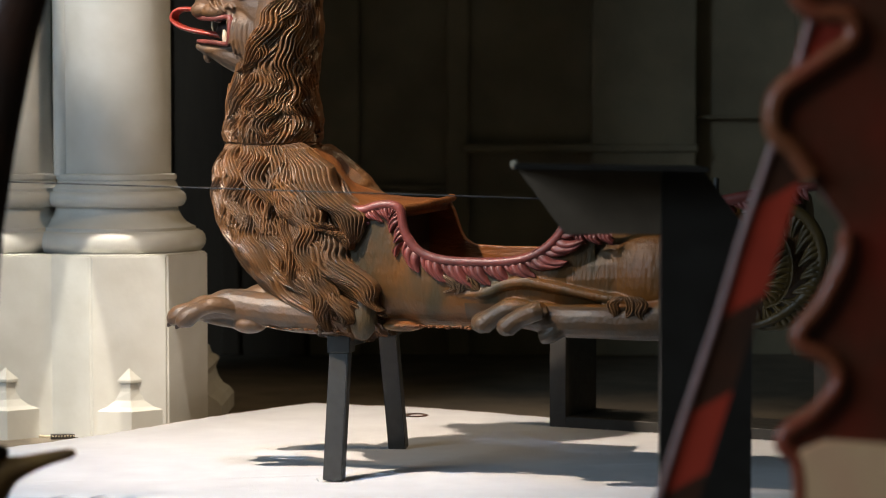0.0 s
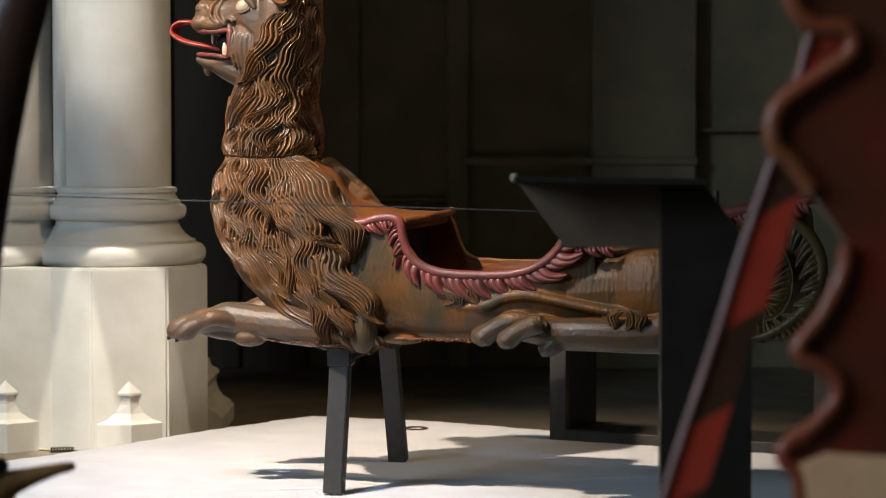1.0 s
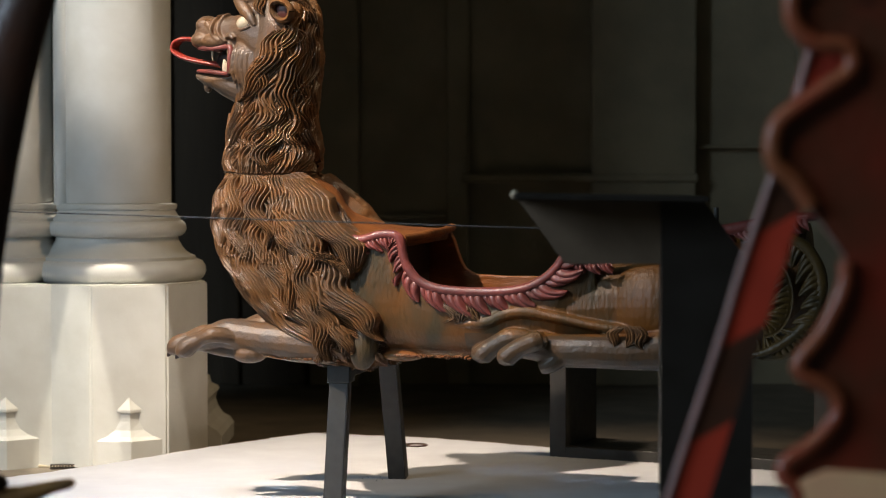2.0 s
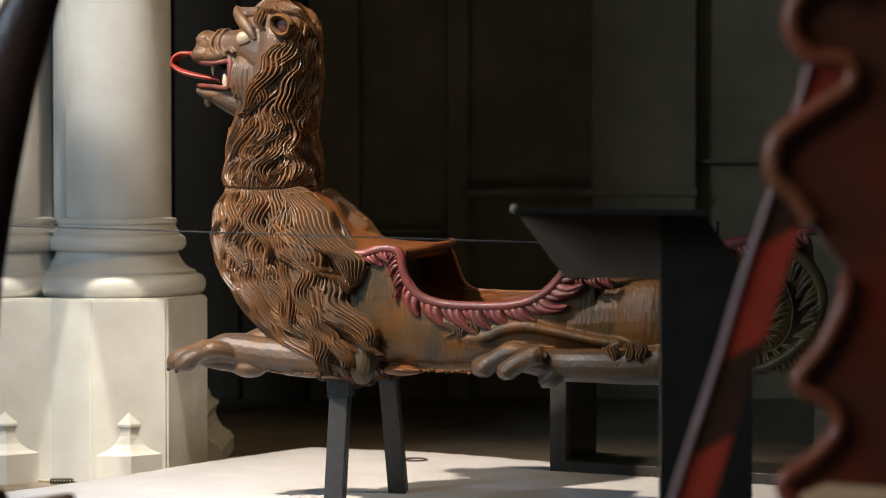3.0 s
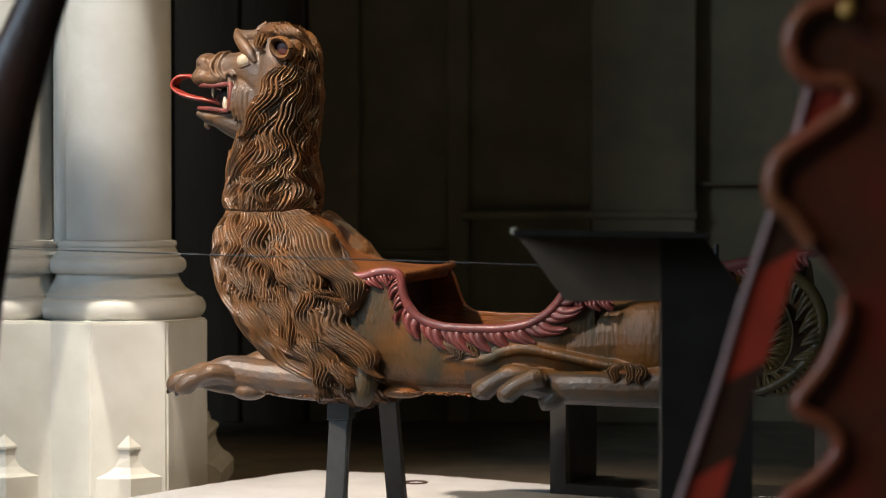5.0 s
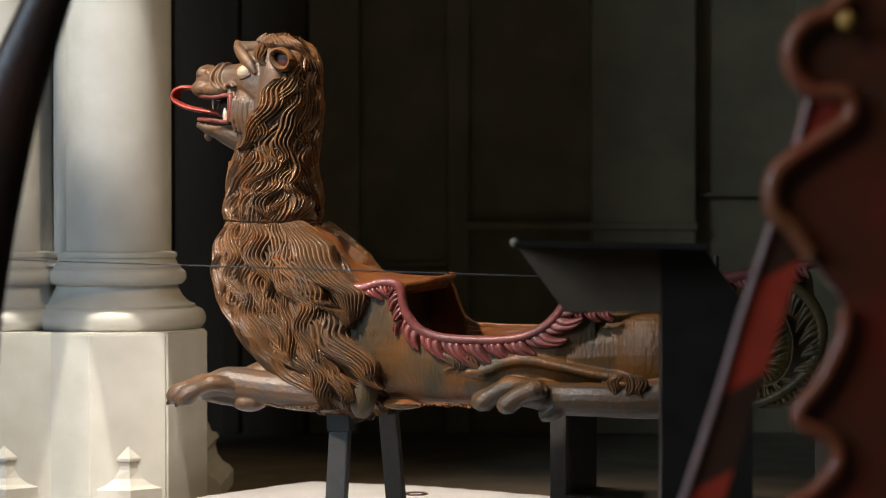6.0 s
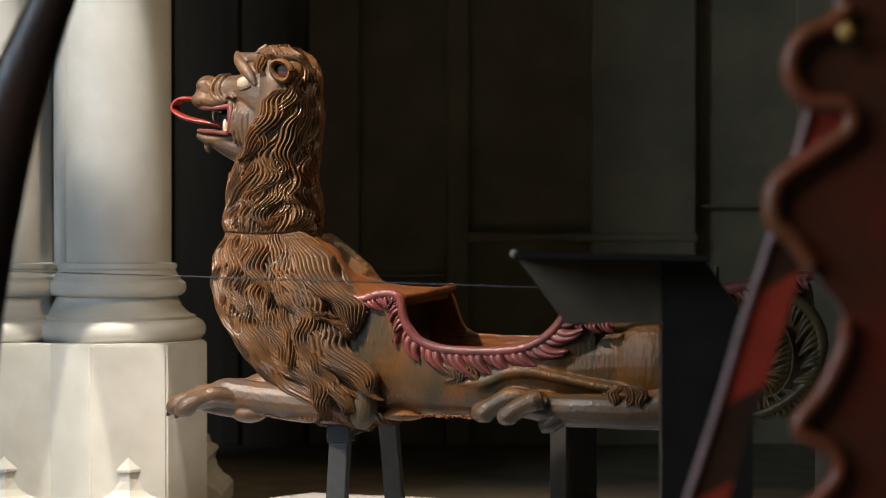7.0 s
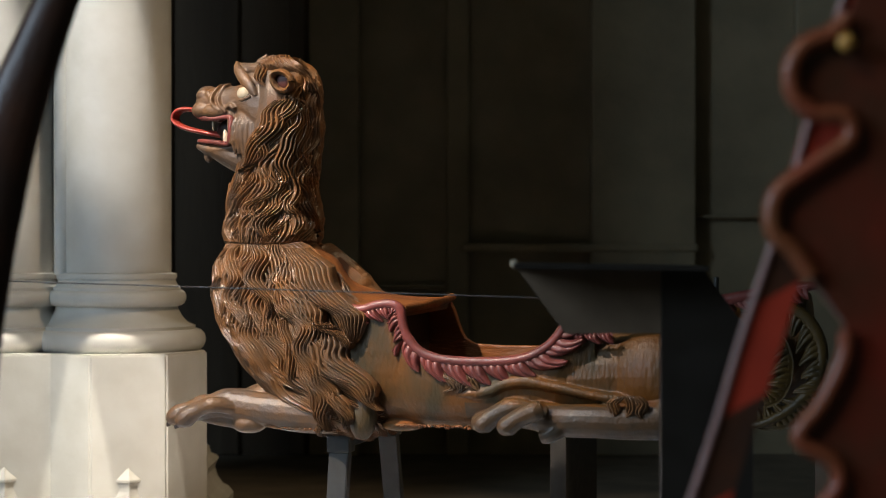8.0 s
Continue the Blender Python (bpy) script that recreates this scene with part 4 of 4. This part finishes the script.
def portal_frame():
    root = new("steel_support_frame")
    root.matrix_world = pose(0.40, 8.24, 0.1, 0, 0, -26.5)
    for nm, lo, hi in (("upright", (0, 0, 0), (0.065, 0.3, 0.52)), ("upright", (1.02, 0, 0), (1.085, 0.3, 0.52)), ("base_bar", (0.065, 0, 0.0), (1.02, 0.3, 0.04)), ("top_bar", (0.065, 0, 0.46), (1.02, 0.3, 0.52))):
        bm = bmesh.new()
        box(bm, lo, hi, 0.002)
        part(nm, bm, STEEL, root, smooth=False)
    return root


tagged(portal_frame(), "dark grey rectangular steel support frame on the snow felt", "support frame")


def lectern():
    root = new("sign_lectern")
    root.location = (0, 5.2, 0)
    bm = bmesh.new()
    bar(bm, (0.165, 0.0, 1.118), (0.61, 0.0, 1.112), 0.012, 0.3, (0, 0, 1), 0.002)
    plate = part("top_plate", bm, BLACK, root, smooth=False)
    bm = bmesh.new()
    prism(bm, [(0.175, 1.112), (0.288, 0.958), (0.514, 0.958), (0.514, 1.112)], 0.0, 0.012)
    part("sloping_panel", bm, PANEL, root, smooth=False)
    bm = bmesh.new()
    prism(bm, [(0.514, 0.0), (0.728, 0.0), (0.728, 0.95), (0.61, 1.11), (0.514, 1.11)], -0.02, 0.04)
    part("post", bm, BLACK, root, smooth=False)
    bm = bmesh.new()
    ball(bm, (0.168, -0.01, 1.122), 0.011)
    part("corner_cap", bm, IVORY, plate, "small pale corner cap")
    return root


tagged(lectern(), "black metal sign lectern with a sloping panel", "lectern")

# thin barrier cable between two slim posts
def barrier():
    root = new("cable_barrier")
    for x in (-1.32, 0.78):
        bm = bmesh.new()
        tube(bm, [(x, 6.3, 0.0 if x < 0 else 0.098, 0.008), (x, 6.3, 1.07, 0.008)], 10, 1)
        part("post", bm, STEEL, root)
    bm = bmesh.new()
    tube(bm, [(-1.32, 6.3, 1.061, 0.0021), (-0.4, 6.3, 1.032, 0.0021), (0.78, 6.3, 0.995, 0.0021)], 8, 4)
    part("cable", bm, WIRE, root)
    return root


tagged(barrier(), "thin taut steel barrier cable between two slim posts", "barrier")


# a strip of small lamps on the floor at the foot of the pier
def lamp_strip():
    root = new("floor_lamp_strip")
    root.matrix_world = pose(-1.485, 8.62, 0, 0, 0, 8)
    bm = bmesh.new()
    box(bm, (-0.055, -0.012, 0), (0.055, 0.012, 0.02), 0.002)
    housing = part("housing", bm, BLACK, root, smooth=False)
    for k in range(9):
        bm = bmesh.new()
        ball(bm, (-0.046 + 0.0115 * k, -0.012, 0.013), 0.0032, seg=8)
        part("bulb", bm, IVORY, housing)
    return root


tagged(lamp_strip(), "small black lamp strip on the floor beside the pier", "lamp")
bm = bmesh.new()
tube(bm, [(-2.2, 8.5, 0.005, 0.005), (-1.8, 8.72, 0.005, 0.005), (-1.53, 8.64, 0.005, 0.005)], 8, 4)
tagged(part("white_cable", bm, IVORY), "thin white cable lying on the stone floor", "cable")


# neighbouring dark sledge: a curved runner and a carved horn
def dark_sledge():
    root = new("dark_wooden_sledge")
    root.location = (-0.006, 4.2, 0)
    bm = bmesh.new()
    tube(bm, [(-0.96, 0, 0.0, 0.075, 0.04), (-0.945, 0, 0.45, 0.077, 0.04), (-0.926, 0, 0.80, 0.078, 0.04), (-0.911, 0, 0.986, 0.077, 0.04), (-0.894, 0, 1.094, 0.075, 0.04), (-0.866, 0, 1.231, 0.071, 0.038), (-0.814, 0, 1.417, 0.06, 0.034), (-0.730, 0, 1.633, 0.042, 0.03), (-0.655, 0, 1.80, 0.038, 0.03), (-0.52, 0, 1.98, 0.03, 0.03)], 16, 6)
    part("runner", bm, BROWN, root)
    bm = bmesh.new()
    tube(bm, [(-0.92, 0.03, 0.36, 0.04), (-0.885, 0.03, 0.47, 0.038), (-0.845, 0.03, 0.535, 0.032), (-0.80, 0.03, 0.555, 0.02), (-0.75, 0.03, 0.57, 0.013), (-0.713, 0.03, 0.578, 0.010), (-0.702, 0.03, 0.58, 0.004)], 12, 6)
    part("horn", bm, GILT, root)
    bm = bmesh.new()
    tube(bm, [(-0.93, 0.03, 0.55, 0.03), (-0.86, 0.03, 0.575, 0.022), (-0.835, 0.03, 0.585, 0.01)], 10, 4)
    part("boss", bm, BROWN, root)
    return root


tagged(dark_sledge(), "dark brown wooden sledge with curved runner and carved horn", "sledge")


# red carved sledge close by
def red_sledge():
    root = new("red_carved_sledge")
    root.location = (0, 3.2, 0)
    # slanting side rail in painted bands
    bands = [(0.0, 0.42, REDSLED), (0.42, 0.66, BROWN), (0.66, 0.78, REDPAINT), (0.78, 0.92, BROWN), (0.92, 1.085, REDPAINT), (1.085, 1.22, BROWN), (1.22, 1.56, REDPAINT)]
    def left(z):
        return float(np.interp(z, [0, 0.665, 0.808, 0.917, 1.04, 1.172, 1.30, 1.384, 1.531, 1.6], [0.13, 0.315, 0.359, 0.396, 0.432, 0.476, 0.515, 0.537, 0.578, 0.60]))
    for z0, z1, m in bands:
        bm = bmesh.new()
        prism(bm, [(left(z0), z0), (left(z0) + 0.072, z0 + 0.04), (left(z1) + 0.072, z1 + 0.04), (left(z1), z1)], 0.0, 0.035)
        part("rail_band", bm, m, root, smooth=False)
    # pale tube along the rail, with the highlight put into its colour
    bm = bmesh.new()
    tube(bm, [(left(z), -0.002, z, 0.0055) for z in (0.0, 0.3, 0.665, 0.917, 1.047, 1.172, 1.30, 1.45, 1.56)], 10, 3)
    part("rail_edge", bm, GREYRAIL, root)
    # carved board: scrolls above the rail, scallops below
    upper = smooth_path([(0.60, 1.56), (0.582, 1.515), (0.553, 1.484), (0.515, 1.467), (0.494, 1.435), (0.498, 1.395), (0.528, 1.368), (0.575, 1.362), (0.580, 1.33), (0.540, 1.300), (0.480, 1.258), (0.466, 1.223), (0.472, 1.19), (0.50, 1.165), (0.53, 1.12), (0.575, 1.06)], 5)
    lower = smooth_path([(0.575, 1.05), (0.572, 1.012), (0.542, 0.948), (0.508, 0.905), (0.514, 0.884), (0.556, 0.860), (0.564, 0.826), (0.53, 0.785), (0.49, 0.757), (0.487, 0.734), (0.508, 0.71), (0.512, 0.62), (0.50, 0.4), (0.50, 0.0)], 5)
    upper, lower = [[(0.978 * p[0] + 0.013, 1.17 + 0.978 * (p[1] - 1.17)) for p in line] for line in (upper, lower)]
    bm = bmesh.new()
    prism(bm, [(p[0], p[1]) for p in upper + lower] + [(0.9, 0.0), (0.9, 1.56)], -0.05, -0.02)
    board = part("carved_board", bm, REDSLED, root, smooth=False)
    bm = bmesh.new()
    tube(bm, [(p[0], -0.055, p[1], 0.0145) for p in upper[6:-6]], 10, 1)
    part("scroll_moulding", bm, SCROLL, root)
    bm = bmesh.new()
    tube(bm, [(p[0], -0.055, p[1], 0.0125) for p in lower], 10, 1)
    part("scallop_moulding", bm, SCROLL, root)
    bm = bmesh.new()
    ball(bm, (0.572, -0.07, 1.463), 0.014)
    part("gilt_knob", bm, GILTKNOB, board, "round gilt knob")
    # raised leaf ornament carved on the board
    bm = bmesh.new()
    for k in range(7):
        x0, z0 = 0.66 + 0.012 * math.sin(k * 2.1), 0.82 + 0.095 * k
        tube(bm, [(x0, -0.052, z0, 0.012, 0.008), (x0 + 0.03, -0.055, z0 + 0.045, 0.018, 0.01), (x0 + 0.015, -0.055, z0 + 0.085, 0.008, 0.006)], 8, 3)
    part("raised_ornament", bm, BROWN, board)
    bm = bmesh.new()
    prism(bm, [(0.525, 0.0), (0.9, 0.0), (0.9, 0.73), (0.55, 0.755), (0.50, 0.735), (0.52, 0.66)], -0.066, -0.051)
    part("ochre_panel", bm, OCHRE, root, smooth=False)
    return root


tagged(red_sledge(), "dark red and gilt carved wooden sledge with scalloped edges", "sledge")
